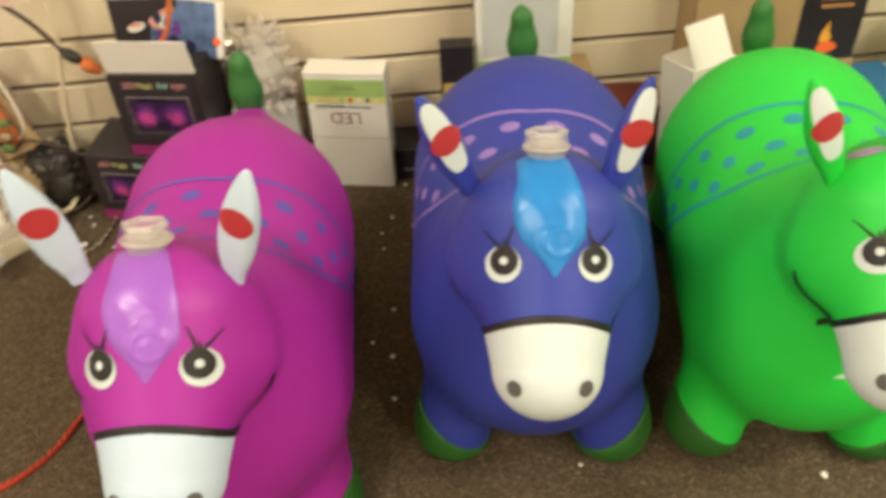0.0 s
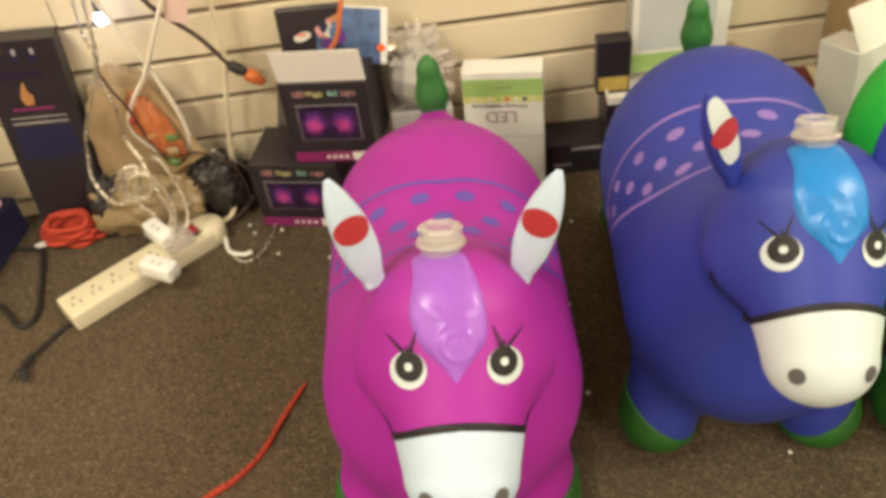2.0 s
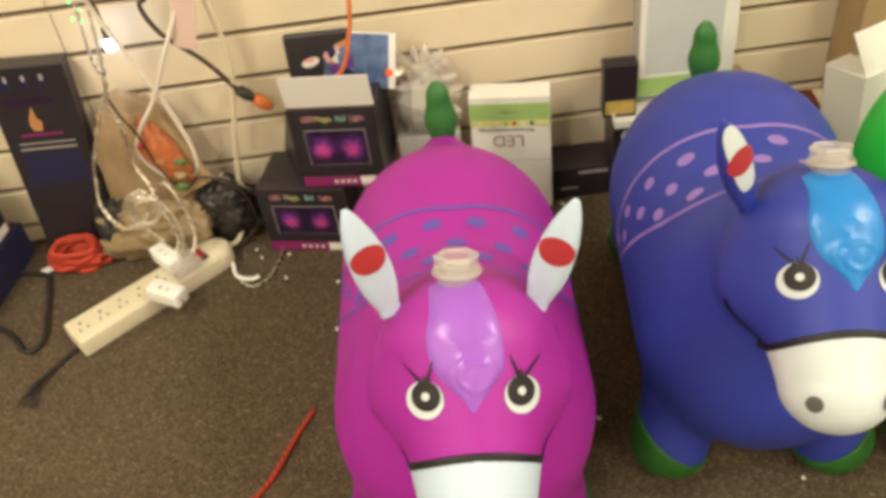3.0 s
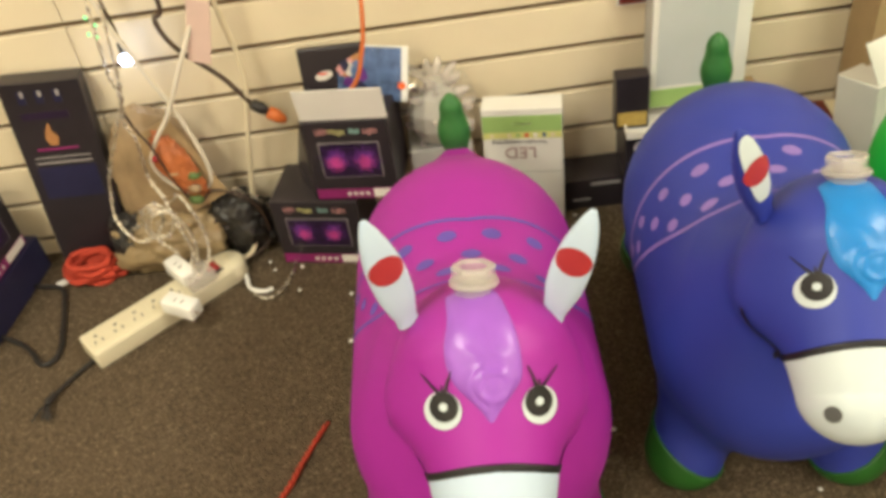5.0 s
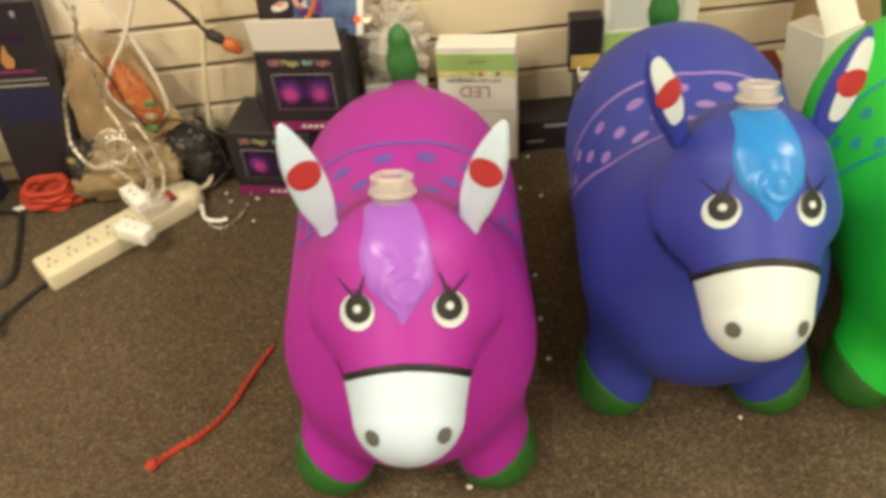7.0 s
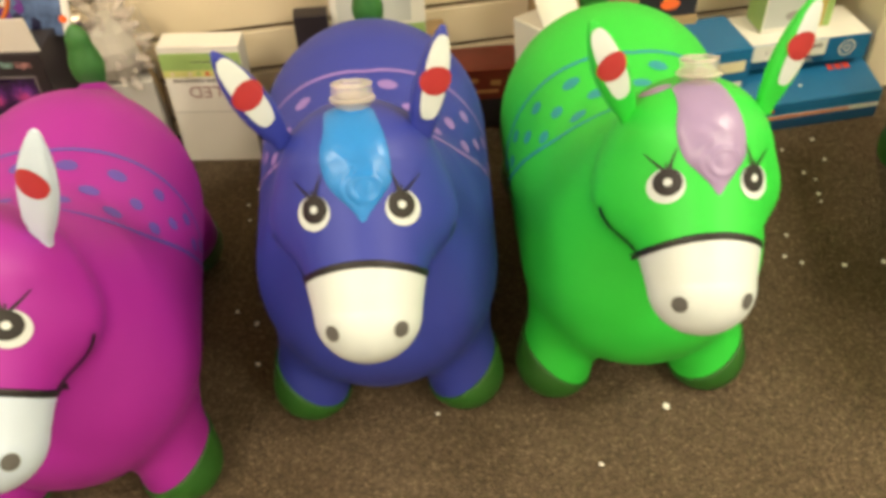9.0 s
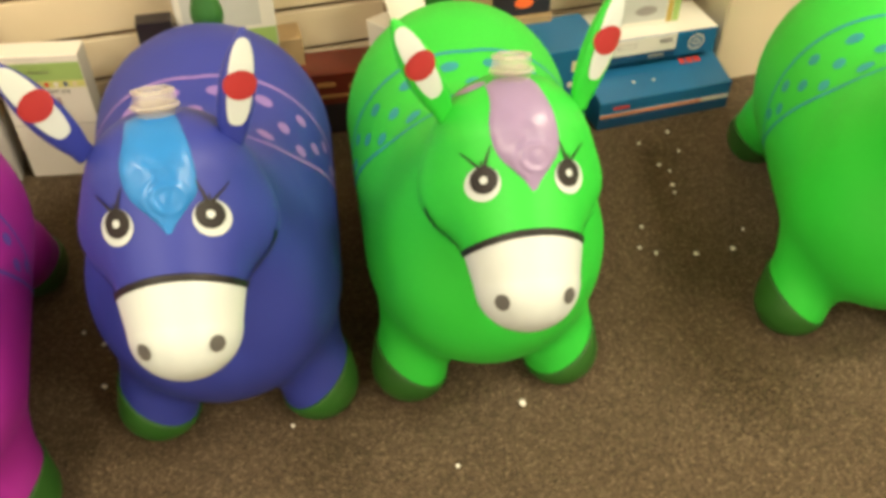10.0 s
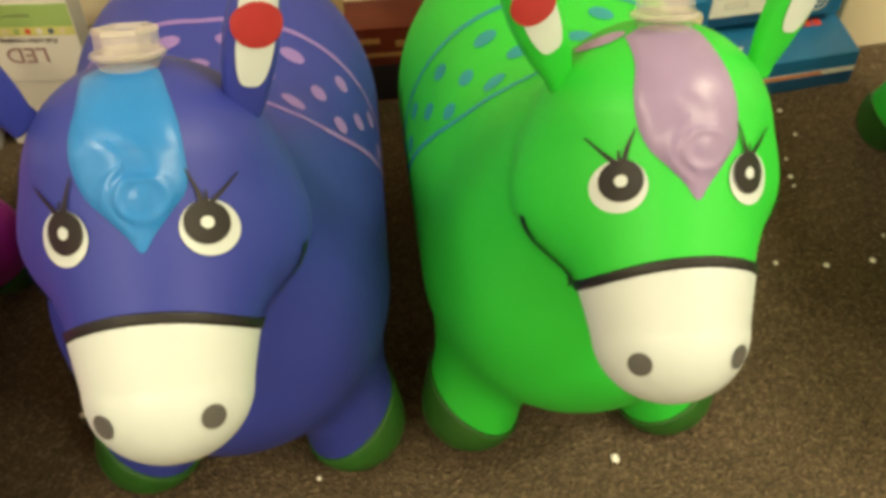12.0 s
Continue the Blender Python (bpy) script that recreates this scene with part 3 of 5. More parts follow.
def cap(parent, at):
    """The clear valve plug: a flange, a six-sided head and a sunken top."""
    m = Matrix.Translation(at) @ pose(0, 0.080, 0.459, -22, 0, 0)
    plug = part("valve_plug", join(lathe([(0.0160, -0.006), (0.0165, 0.0065), (0.0165, 0.0068)], 20),
                                   lathe([(0.0178, 0.0100), (0.0174, 0.0205), (0.0168, 0.0220), (0.0140, 0.0220), (0.0134, 0.0120), (0.0, 0.0115)], 6)), PLUG, parent,
                "translucent clear plastic valve plug", smooth=False, m=m)
    part("flange", lathe([(0.0162, 0.0066), (0.0198, 0.0070), (0.0206, 0.0085), (0.0198, 0.0102), (0.0165, 0.0104)], 24), PLUG_EDGE, plug, "milky round flange")
    rim = bmesh.new()
    rings = [[rim.verts.new((r * math.cos(math.pi * k / 3), r * math.sin(math.pi * k / 3), z)) for k in range(6)]
             for r, z in ((0.0180, 0.0198), (0.0178, 0.0226), (0.0138, 0.0226), (0.0138, 0.0198))]
    for i in range(4):
        for k in range(6):
            rim.faces.new((rings[i][k], rings[i][(k + 1) % 6], rings[(i + 1) % 4][(k + 1) % 6], rings[(i + 1) % 4][k]))
    bmesh.ops.recalc_face_normals(rim, faces=rim.faces[:])
    part("rim", rim, PLUG_EDGE, plug, "milky six-sided rim", smooth=False)
    return plug


def hopper(label, m, skin, fore, saddle, wide_ear=False, ears=((13, -24), (13, -24)), carry=(0, -0.006, 0.006), shift=((0, 0, 0), (0, 0, 0)), fore_u=0.0, tail=-2.0, white=WHITE_PAINT, fat=0.004):
    M = {**SHARED, **toy_meshes(carry, fore_u, fat)}
    toy = thing("hopper_toy", label, "hopper toy", m, "inflatable hopper toys")
    part("body", M["body"], skin, toy)
    part("muzzle", M["muzzle"], white, toy, "white painted muzzle")
    part("mouth_line", M["mouth_line"], BLACK_PAINT, toy, "black painted line over the muzzle")
    part("forelock", M["forelock"], fore, toy, "glossy moulded forelock")
    part("tail", M["tail"], TAIL, toy, "dark green leaf-shaped tail", m=pose(*TAIL_AT, -2, tail, 0) @ Matrix.Diagonal((0.95, 0.95, 0.89, 1)))
    flip = Matrix.Diagonal((-1, 1, 1, 1))
    for side, (lean, turn), off in ((Matrix.Identity(4), ears[0], shift[0]), (flip, ears[1], shift[1])):
        ear = part("ear", M["ear"], white if wide_ear else skin, toy, m=side @ Matrix.Translation(Vector(carry) + Vector(off)) @ pose(*EAR_AT, lean, turn))
        part("ear_inner", M["ear_inner_full" if wide_ear else "ear_inner"], white, ear, "white inner ear")
        part("ear_spot", M["ear_spot"], RED_PAINT, ear, "round red spot")
        part("hoof", M["hoof_front"], HOOF, toy, "dark green painted hoof", m=side)
        part("hoof", M["hoof_rear"], HOOF, toy, "dark green painted hoof", m=side)
        eye = part("eye", M["eye"], WHITE_PAINT, toy, "painted white eye", m=side)
        part("iris", M["iris"], BLACK_PAINT, eye, "black painted iris")
        part("glint", M["glint"], WHITE_PAINT, eye, "white painted glint")
        part("eyelash", M["lash_out"], BLACK_PAINT, toy, "black painted eyelash", m=side)
        part("eyelash", M["lash_in"], BLACK_PAINT, toy, "black painted eyelash", m=side)
        part("eyelash", M["lash_mid"], BLACK_PAINT, toy, "black painted eyelash", m=side)
        part("nostril", M["nostril"], GREY_PAINT, toy, "dark grey nostril", m=side)
        part("cheek_line", M["cheek_line"], BLACK_PAINT, toy, "black painted cheek line", m=side)
    part("saddle_border", M["saddle_rear"], saddle, toy, "painted saddle border")
    part("saddle_border", M["saddle_front"], saddle, toy, "painted saddle border")
    for s in M["spot"]:
        part("saddle_spot", s, saddle, toy)
    cap(toy, Vector(carry) + Vector((1.3 * fore_u, 0, 0)))
    return toy


hopper("magenta inflatable rubber donkey hopper with purple forelock", pose(-0.150, 0.404, 0.004, 0, 3.8, -2.2), MAGENTA, FORE_PURPLE, SADDLE_BLUE, wide_ear=True, carry=(0, 0.000, -0.006), shift=((-0.004, 0, 0.002), (0.001, 0, 0.005)), fore_u=-0.005, tail=-5.0, white=PALE_PAINT, fat=-0.006)
hopper("royal blue inflatable rubber donkey hopper with sky-blue forelock", pose(0.191, 0.4715, 0, 0, 0, -7), BLUE, FORE_BLUE, SADDLE_LILAC, ears=((15, 16), (22, -36)), shift=((-0.006, 0, -0.010), (0.005, 0, 0)))
green_toy = hopper("bright green inflatable rubber donkey hopper with mauve forelock", pose(0.4895, 0.440, 0, 0, 0, -8.5), GREEN, FORE_MAUVE, SADDLE_TEAL, ears=((17, 18), (24, -22)))
hopper("bright green inflatable rubber donkey hopper beside the column", pose(0.972, 0.384, 0, 0, 0, -22.4), GREEN, FORE_MAUVE, SADDLE_TEAL, ears=((17, 18), (24, -22)))

part("neck_patch", patch(oval(-0.036, 0.087, 0.013, 0.0035, 18, 14), on_face, 0.0008, 3), FORE_MAUVE, green_toy, "faint mauve paint smudge")

# ---- boxes along the wall ----
def carton(name, label, m, w, d, h, mat, group="", top=None, side=None, category="box"):
    """A closed card box whose front stands at y = 0 and whose base at z = 0, centred in x."""
    t = thing(name, label, category, m, group)
    part("carton", box(-w / 2, 0, 0, w / 2, d, h, 0.0014, 2), mat, t, smooth=False)
    if top:
        part("top_panel", box(-w / 2 + 0.0016, 0.0016, h - 0.0002, w / 2 - 0.0016, d - 0.0016, h + 0.0005), top, t, smooth=False)
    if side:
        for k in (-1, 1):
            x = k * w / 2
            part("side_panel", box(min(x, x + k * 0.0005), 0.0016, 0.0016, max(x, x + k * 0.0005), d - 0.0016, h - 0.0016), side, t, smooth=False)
    return t


def bars(t, rows, mat, name="print_line", m=None):
    """Unreadable lines of print: (x, z, length, height)."""
    for x, z, l, h in rows:
        part(name, panel(x - l / 2, z - h / 2, x + l / 2, z + h / 2), mat, t, smooth=False, m=m)


def burst(cx, cz, r, rays, seed):
    """A starry light pattern: one many-pointed star, flat on the front."""
    rnd = random.Random(seed)
    bm = bmesh.new()
    mid = bm.verts.new((cx, -0.0016, cz))
    rim = []
    for i in range(2 * rays):
        a = math.pi * i / rays + rnd.uniform(-0.04, 0.04)
        l = r * (rnd.uniform(0.65, 1.0) if i % 2 == 0 else rnd.uniform(0.22, 0.36))
        rim.append(bm.verts.new((cx + l * math.cos(a), -0.0016, cz + l * math.sin(a))))
    for i in range(2 * rays):
        bm.faces.new((mid, rim[(i + 1) % (2 * rays)], rim[i]))
    return bm


def magic_box(m, label, w=0.13, d=0.11, h=0.135, seed=1):
    """Black lamp box: a title in coloured blocks, a picture field with two bursts, a magenta foot band, white stickers."""
    t = carton("lamp_box", label, m, w, d, h, CARD_BLACK, "black lamp boxes")
    part("foot_band", panel(-w / 2 + 0.001, 0.002, w / 2 - 0.001, 0.020), PRINT_MAGENTA, t, "magenta band along the foot", smooth=False)
    part("picture_border", panel(-w * 0.36, h * 0.30, w * 0.36, h * 0.74), PRINT_GREY, t, smooth=False)
    part("picture", panel(-w * 0.35, h * 0.308, w * 0.35, h * 0.732, -0.0010), PRINT_NIGHT, t, "dark violet picture of light bursts", smooth=False)
    for k, mat in ((-1, PRINT_VIOLET), (1, PRINT_VIOLET)):
        part("light_burst", burst(k * w * 0.17, h * 0.53, h * 0.25, 30, seed + k), mat, t, smooth=False)
        part("light_burst", burst(k * w * 0.17, h * 0.49, h * 0.16, 18, seed + 7 + k), PRINT_PINK, t, smooth=False, m=pose(0, -0.0004, 0))
    for word, x, mat in (("LED", -0.285, PRINT_ROSE), ("Magic", -0.10, PRINT_LEMON), ("Ball", 0.105, PRINT_MINT), ("Light", 0.285, PRINT_ROSE)):
        part("title_word", lettering(word, 0.0135, 0.82), mat, t, smooth=False, m=pose(x * w, -0.0011, h * 0.88))
    part("sticker", panel(w * 0.20, 0.004, w * 0.47, 0.019, -0.0014), CARD_WHITE, t, "white price sticker", smooth=False)
    for i in range(4):
        x = -0.10 * w + i * 0.075 * w
        part("symbol", panel(x - 0.003, 0.008, x + 0.003, 0.014, -0.0014), PRINT_PALE, t, smooth=False)
    # the emblem on the left side
    side = pose(-w / 2, d, 0, 0, 0, -90)
    part("emblem", patch_flat(oval(d * 0.45, h * 0.55, 0.012, 0.010, 20, 20)), PRINT_PALE, t, "pale round emblem", smooth=False, m=side)
    part("emblem_mark", panel(d * 0.45 - 0.010, h * 0.55 + 0.004, d * 0.45 + 0.014, h * 0.55 + 0.010, -0.0016), PRINT_RED, t, smooth=False, m=side)
    return t


def patch_flat(outline, y=-0.0009):
    bm = bmesh.new()
    bm.faces.new([bm.verts.new((x, y, z)) for x, z in outline])
    return bm


magic_box(pose(-0.345, 1.088, 0.0, 0, 0, -13), "closed black lamp box with violet picture, under another", 0.145, 0.105, 0.128, 3)
upper = magic_box(pose(-0.268, 1.078, 0.1295, 0, 0, -10), "black lamp box with violet picture and raised white flap", 0.130, 0.11, 0.142, 11)
part("flap", box(-0.066, -0.0008, 0, 0.066, 0.0008, 0.058, 0.0006, 1), CARD_WHITE, upper, "raised white inner flap", smooth=False, m=pose(0.0, 0.006, 0.142, 12, 0, 0))
wing = box(-0.002, 0, 0, 0.0, 0.100, 0.138)
for v in wing.verts:
    if v.co.y > 0.05:
        v.co.x -= 0.055 if v.co.z < 0.05 else 0.022
part("side_wing", wing, CARD_BLACK, upper, "black side panel bulging outward", smooth=False, m=pose(-0.0655, 0.002, 0.0))
part("wing_emblem", patch_flat(oval(0, 0, 0.012, 0.010, 20, 20)), PRINT_PALE, upper, "pale round emblem", smooth=False, m=pose(-0.0855, 0.048, 0.075, 0, -14, -62))
disc_case = thing("game_case", "white-edged case with blue picture in the open box", "case", pose(-0.226, 1.138, 0.2640, -14, 7, -8))
part("case_body", box(-0.050, 0, 0, 0.056, 0.010, 0.084, 0.002), WHITE_PLASTIC, disc_case, smooth=False)
part("cover_picture", panel(-0.0495, 0.001, 0.046, 0.083), PRINT_SKY, disc_case, "blue cover picture", smooth=False)
rnd = random.Random(3)
for i in range(14):
    cx, cz = rnd.uniform(-0.042, 0.036), rnd.uniform(0.010, 0.074)
    if i < 5:
        cx = rnd.uniform(-0.045, -0.020)
    mat = (PRINT_WARM2, PRINT_ROSE, PRINT_WARM2, PRINT_ROSE, PRINT_PALE)[i] if i < 5 else rnd.choice((PRINT_SKY, PRINT_NIGHT, PRINT_VIOLET, PRINT_MIST, CARD_NAVY))
    part("cover_shape", patch_flat([(cx + rnd.uniform(0.4, 1.0) * 0.011 * math.cos(a), cz + rnd.uniform(0.4, 1.0) * 0.013 * math.sin(a)) for a in [k * 0.571 for k in range(11)]], -0.0011 - 0.0001 * i),
         mat, disc_case, smooth=False)
part("round_sticker", patch_flat(oval(0.047, 0.026, 0.006, 0.006, 14), -0.0011), PRINT_ORANGE, disc_case, "orange round sticker", smooth=False)
dark_case = thing("black_package", "black package with pale emblem standing in the open box", "package", pose(-0.282, 1.150, 0.2725, -8, 0, -4))
part("package_body", box(-0.044, 0, 0, 0.060, 0.012, 0.080, 0.0055, 4), CARD_BLACK, dark_case, smooth=False)
part("emblem", patch_flat(oval(-0.008, 0.036, 0.014, 0.007, 20, 15)), PRINT_PALE, dark_case, "pale oval emblem", smooth=False)
part("emblem_mark", panel(-0.016, 0.038, -0.002, 0.041, -0.0016), PRINT_RED, dark_case, smooth=False)

# crystal bulb in its crumpled clear wrapping
bulb = thing("crystal_bulb", "clear faceted party bulb with screw base in plastic wrapping", "light bulb", pose(-0.128, 1.155, 0.0, 0, 0, 0))
part("stand_card", box(-0.052, -0.02, 0, 0.048, 0.045, 0.165, 0.002), CARD_GREY_SHADED, bulb, "grey card carton", smooth=False)
part("globe", lathe([(0.012, 0.165), (0.036, 0.176), (0.046, 0.200), (0.045, 0.225), (0.034, 0.250), (0.020, 0.262), (0.016, 0.268)], 12), FROST, bulb, "milky globe", smooth=False, m=pose(0, 0.01, 0, 0, 0, 0))
base = part("screw_base", lathe([(0.013, 0.0), (0.0145, 0.004), (0.0125, 0.007), (0.0145, 0.010), (0.0125, 0.013), (0.0145, 0.016), (0.012, 0.021), (0.006, 0.026)], 20), STEEL, bulb, "threaded metal screw base",
            m=pose(-0.026, 0.0, 0.262, 20, -40, 0))
rnd = random.Random(5)
for i in range(44):
    a, zz = rnd.uniform(0, 6.28), rnd.uniform(0.172, 0.272)
    r = 0.050 - 0.018 * abs(zz - 0.215) / 0.05
    s = rnd.uniform(0.010, 0.019)
    part("crystal_facet", lathe([(0.001, -0.3 * s), (s * 0.42, 0.2 * s), (s * 0.50, 1.1 * s), (s * 0.25, 1.9 * s), (0.001, 2.1 * s)], 6), CLEAR, bulb, smooth=False,
         m=pose(0.55 * r * math.cos(a), 0.01 + 0.55 * r * math.sin(a), zz, 90 - (zz - 0.215) * 700, 0, math.degrees(a) + 90))
wrap = bmesh.new()
bmesh.ops.create_icosphere(wrap, subdivisions=4, radius=1)
for v in wrap.verts:
    q = v.co.copy()
    n = 1 + 0.14 * noise.noise(q * 2.3 + Vector((3, 1, 7))) + 0.12 * abs(noise.noise(q * 5.1))
    v.co = Vector((q.x * 0.060 * n, q.y * 0.040 * n + 0.01, 0.225 + q.z * 0.068 * n))
part("wrapping", wrap, FILM, bulb, "crumpled clear film wrapping", smooth=False)

# white bulb box, standing on its head
led_m = pose(0.000, 1.130, 0, 0, 0, -11)
# white card all round; its sides are greyed to look shaded
led = carton("bulb_box", "white LED lamp box with green band, standing upside down", led_m, 0.126, 0.042, 0.218, CARD_WHITE, side=CARD_GREY_SHADED)
part("green_band", panel(-0.0625, 0.176, 0.0625, 0.206), PRINT_GREEN, led, "light green band", smooth=False)
part("pale_band", panel(-0.0625, 0.164, 0.0625, 0.176, -0.0005), PRINT_YELLOW, led, "row of small lamp pictures", smooth=False)
for i, c in enumerate((CARD_CREAM, PRINT_LEMON, CARD_CREAM, PRINT_GREEN, PRINT_RED, CARD_WHITE, PRINT_SKY, CARD_CREAM)):
    part("lamp_picture", patch_flat(oval(-0.048 + 0.0137 * i, 0.170, 0.0036, 0.0042, 10)), c, led, smooth=False)
turned = pose(0, 0, 0, 0, 180, 0)
part("title", lettering("LED", 0.030), PRINT_ROSEGREY, led, "large LED lettering", smooth=False, m=pose(-0.004, -0.0009, 0.138) @ turned)
part("subtitle", lettering("Full color rotating lamp", 0.0092), PRINT_DARK, led, smooth=False, m=pose(-0.006, -0.0009, 0.1575) @ turned)
bars(led, [(0, 0.191, 0.030, 0.004)], PRINT_PALE)
part("crease", panel(-0.0625, 0.098, 0.0625, 0.0995, -0.0004), CARD_GREY_SHADED, led, smooth=False)
part("torn_flap", box(-0.001, 0, 0, 0.001, 0.04, 0.125, 0.0005, 1), CARD_KRAFT, led, "bare kraft side flap", smooth=False, m=pose(-0.076, 0.006, 0.112, 0, -7, 16))

# low black block added where the carpet is dark between the toys
dark = carton("black_box", "low black block added over the dark carpet behind the toys", pose(0.135, 1.135, 0, 0, 0, -2), 0.150, 0.07, 0.060, CARD_BLACK)
bars(dark, [(0.0, 0.05, 0.05, 0.006), (-0.04, 0.02, 0.03, 0.004)], PRINT_GREY)

# group behind the blue toy
base_box = carton("black_box", "black box with pale print under a white tray", pose(0.222, 1.122, 0, 0, 0, -4), 0.115, 0.085, 0.146, CARD_BLACK)
part("emblem", patch_flat(oval(-0.035, 0.120, 0.010, 0.012)), PRINT_PALE, base_box, smooth=False)
tray = thing("white_tray", "shallow white tray holding a small clear pack", "tray", pose(0.222, 1.105, 0.1465, 0, 0, -4))
part("tray", join(box(-0.060, 0, 0, 0.060, 0.100, 0.003), box(-0.060, 0, 0.003, 0.060, 0.003, 0.012), box(-0.060, 0.097, 0.003, 0.060, 0.100, 0.012),
                  box(-0.060, 0.003, 0.003, -0.057, 0.097, 0.012), box(0.057, 0.003, 0.003, 0.060, 0.097, 0.012)), CARD_WHITE, tray, smooth=False)
pack = carton("small_pack", "small black and gold pack in clear plastic", pose(0.176, 1.135, 0.1500, 0, 0, -4), 0.052, 0.03, 0.092, CARD_BLACK)
part("gold_field", panel(-0.023, 0.006, 0.023, 0.030), PRINT_GOLD, pack, "gold picture field", smooth=False)
# side panels carry shade in their grey, the carton is white
frame_box = carton("white_lamp_box", "tall white lamp box with pale grey picture and green foot", pose(0.282, 1.152, 0.168, 0, 0, -3), 0.148, 0.05, 0.205, CARD_WHITE, side=CARD_GREY_SHADED)
part("green_foot", panel(-0.073, 0.002, 0.073, 0.034), PRINT_GREEN, frame_box, "green foot band", smooth=False)
part("picture_field", panel(-0.064, 0.040, 0.052, 0.195), PRINT_MIST, frame_box, "pale grey picture of a lamp", smooth=False)
under = carton("brown_box", "plain brown box behind the blue toy", pose(0.345, 1.160, 0, 0, 0, 0), 0.100, 0.055, 0.1675, CARD_KRAFT)
card = thing("picture_card", "glossy card with a red car picture on the slatwall", "card", pose(0.235, 1.205, 0.368, 8, 0, -2))
part("card_body", box(-0.068, 0, -0.045, 0.068, 0.002, 0.045, 0.0006, 1), CARD_WHITE, card, smooth=False)
part("picture", panel(-0.065, -0.042, 0.065, 0.042), CARD_RED, card, smooth=False)
part("car_picture", patch_flat([(-0.050, -0.026), (0.048, -0.026), (0.052, -0.010), (0.026, -0.004), (0.012, 0.014), (-0.024, 0.014), (-0.036, -0.002), (-0.052, -0.010)], -0.0012), PRINT_PALE, card, smooth=False)
for x in (-0.030, 0.030):
    part("wheel_picture", patch_flat(oval(x, -0.026, 0.009, 0.009, 14), -0.0016), PRINT_DARK, card, smooth=False)

red = carton("book_box", "dark red printed box with cream edge", pose(0.440, 1.120, 0, 0, 0, -6), 0.130, 0.075, 0.118, CARD_RED, side=CARD_CREAM)
part("cream_edge", box(0.0655, 0.0, 0.0, 0.098, 0.075, 0.1175, 0.001), CARD_CREAM, red, "cream page edge", smooth=False)
part("top_print", box(-0.058, 0.008, 0.1182, 0.050, 0.066, 0.1186), CARD_RED, red, smooth=False)
bars(red, [(-0.02, 0.098, 0.03, 0.008), (0.025, 0.092, 0.018, 0.010), (0.0, 0.076, 0.06, 0.006)], PRINT_WARM2)
part("dark_field", panel(-0.060, 0.003, 0.060, 0.060), CARD_BLACK, red, smooth=False)

# group behind the green toy
kraft = carton("cardboard_box", "tall plain brown cardboard box with open top", pose(0.625, 1.135, 0, 0, 0, 0), 0.165, 0.08, 0.40, CARD_KRAFT)
for k in (-1, 1):
    part("edge_tape", box(k * 0.0826 - 0.0006, 0.01, 0.0, k * 0.0826 + 0.0006, 0.07, 0.395), CARD_KRAFT, kraft, smooth=False)
wbox = carton("white_box", "plain white carton leaning beside the cardboard box", pose(0.572, 1.055, 0, -6, 0, 24), 0.085, 0.075, 0.212, CARD_WHITE, side=CARD_WHITE)
part("lid_flap", box(-0.037, 0, 0, 0.037, 0.0014, 0.066, 0.0005, 1), CARD_WHITE, wbox, "lifted white lid flap", smooth=False, m=pose(0, 0.004, 0.212, -28, 0, 0))
flame = carton("candle_box", "black flameless candle box with flame picture", pose(0.765, 1.150, 0.155, 0, 0, -2), 0.105, 0.065, 0.20, CARD_BLACK)
part("flame_picture", patch_flat([(-0.006, 0.028), (0.004, 0.028), (0.009, 0.042), (0.003, 0.052), (0.002, 0.070), (-0.008, 0.052), (-0.011, 0.040)]), PRINT_WARM, flame, "orange flame picture", smooth=False)
part("round_sticker", patch_flat(oval(0.004, 0.024, 0.017, 0.010, 16), -0.0014), PRINT_ORANGE, flame, "bright orange sticker", smooth=False)
bars(flame, [(0.006, 0.108, 0.055, 0.005), (0.006, 0.095, 0.050, 0.006)], PRINT_WARM2)
part("white_mark", patch_flat(oval(0.006, 0.145, 0.014, 0.010, 14)), PRINT_PALE, flame, smooth=False)
stand = carton("brown_box", "plain brown box under the candle box", pose(0.765, 1.145, 0, 0, 0, -2), 0.110, 0.07, 0.1545, CARD_KRAFT)

# blue tool boxes by the column
tool = thing("tool_box", "long blue printed box with orange and white stripe", "box", pose(0.985, 1.002, 0, 0, 0, 0.5))
bm = box(-0.125, 0, 0, 0.125, 0.125, 0.084, 0.002)
for v in bm.verts:
    if v.co.z > 0.05 and v.co.y < 0.03:
        v.co.z -= 0.030
part("carton", bm, CARD_BLUE, tool, smooth=False)
part("stripe", panel(-0.123, 0.0225, 0.123, 0.0300), PRINT_PALE, tool, "pale stripe", smooth=False)
part("orange_stripe", panel(-0.123, 0.0240, 0.070, 0.0285, -0.0010), PRINT_ORANGE2, tool, "orange stripe", smooth=False)
part("foot_band", panel(-0.1235, 0.002, 0.1235, 0.0215), CARD_DKBLUE, tool, smooth=False)
slope = pose(0, 0.0, 0.054, 13.5 - 90, 0, 0)
for x, l in ((0.052, 0.010), (0.066, 0.011), (0.080, 0.012)):
    part("red_print", box(x, -0.0006, 0.058, x + l, 0.0006, 0.072), PRINT_RED, tool, smooth=False, m=slope)
bars(tool, [(-0.085, 0.040, 0.03, 0.006)], PRINT_RED)
tool_back = carton("tool_box", "blue printed box with small pale label, half hidden", pose(0.815, 1.045, 0, 0, 0, 2), 0.130, 0.11, 0.140, CARD_BLUE)
part("label", panel(0.005, 0.098, 0.055, 0.118), CARD_CREAM, tool_back, "small pale label", smooth=False)
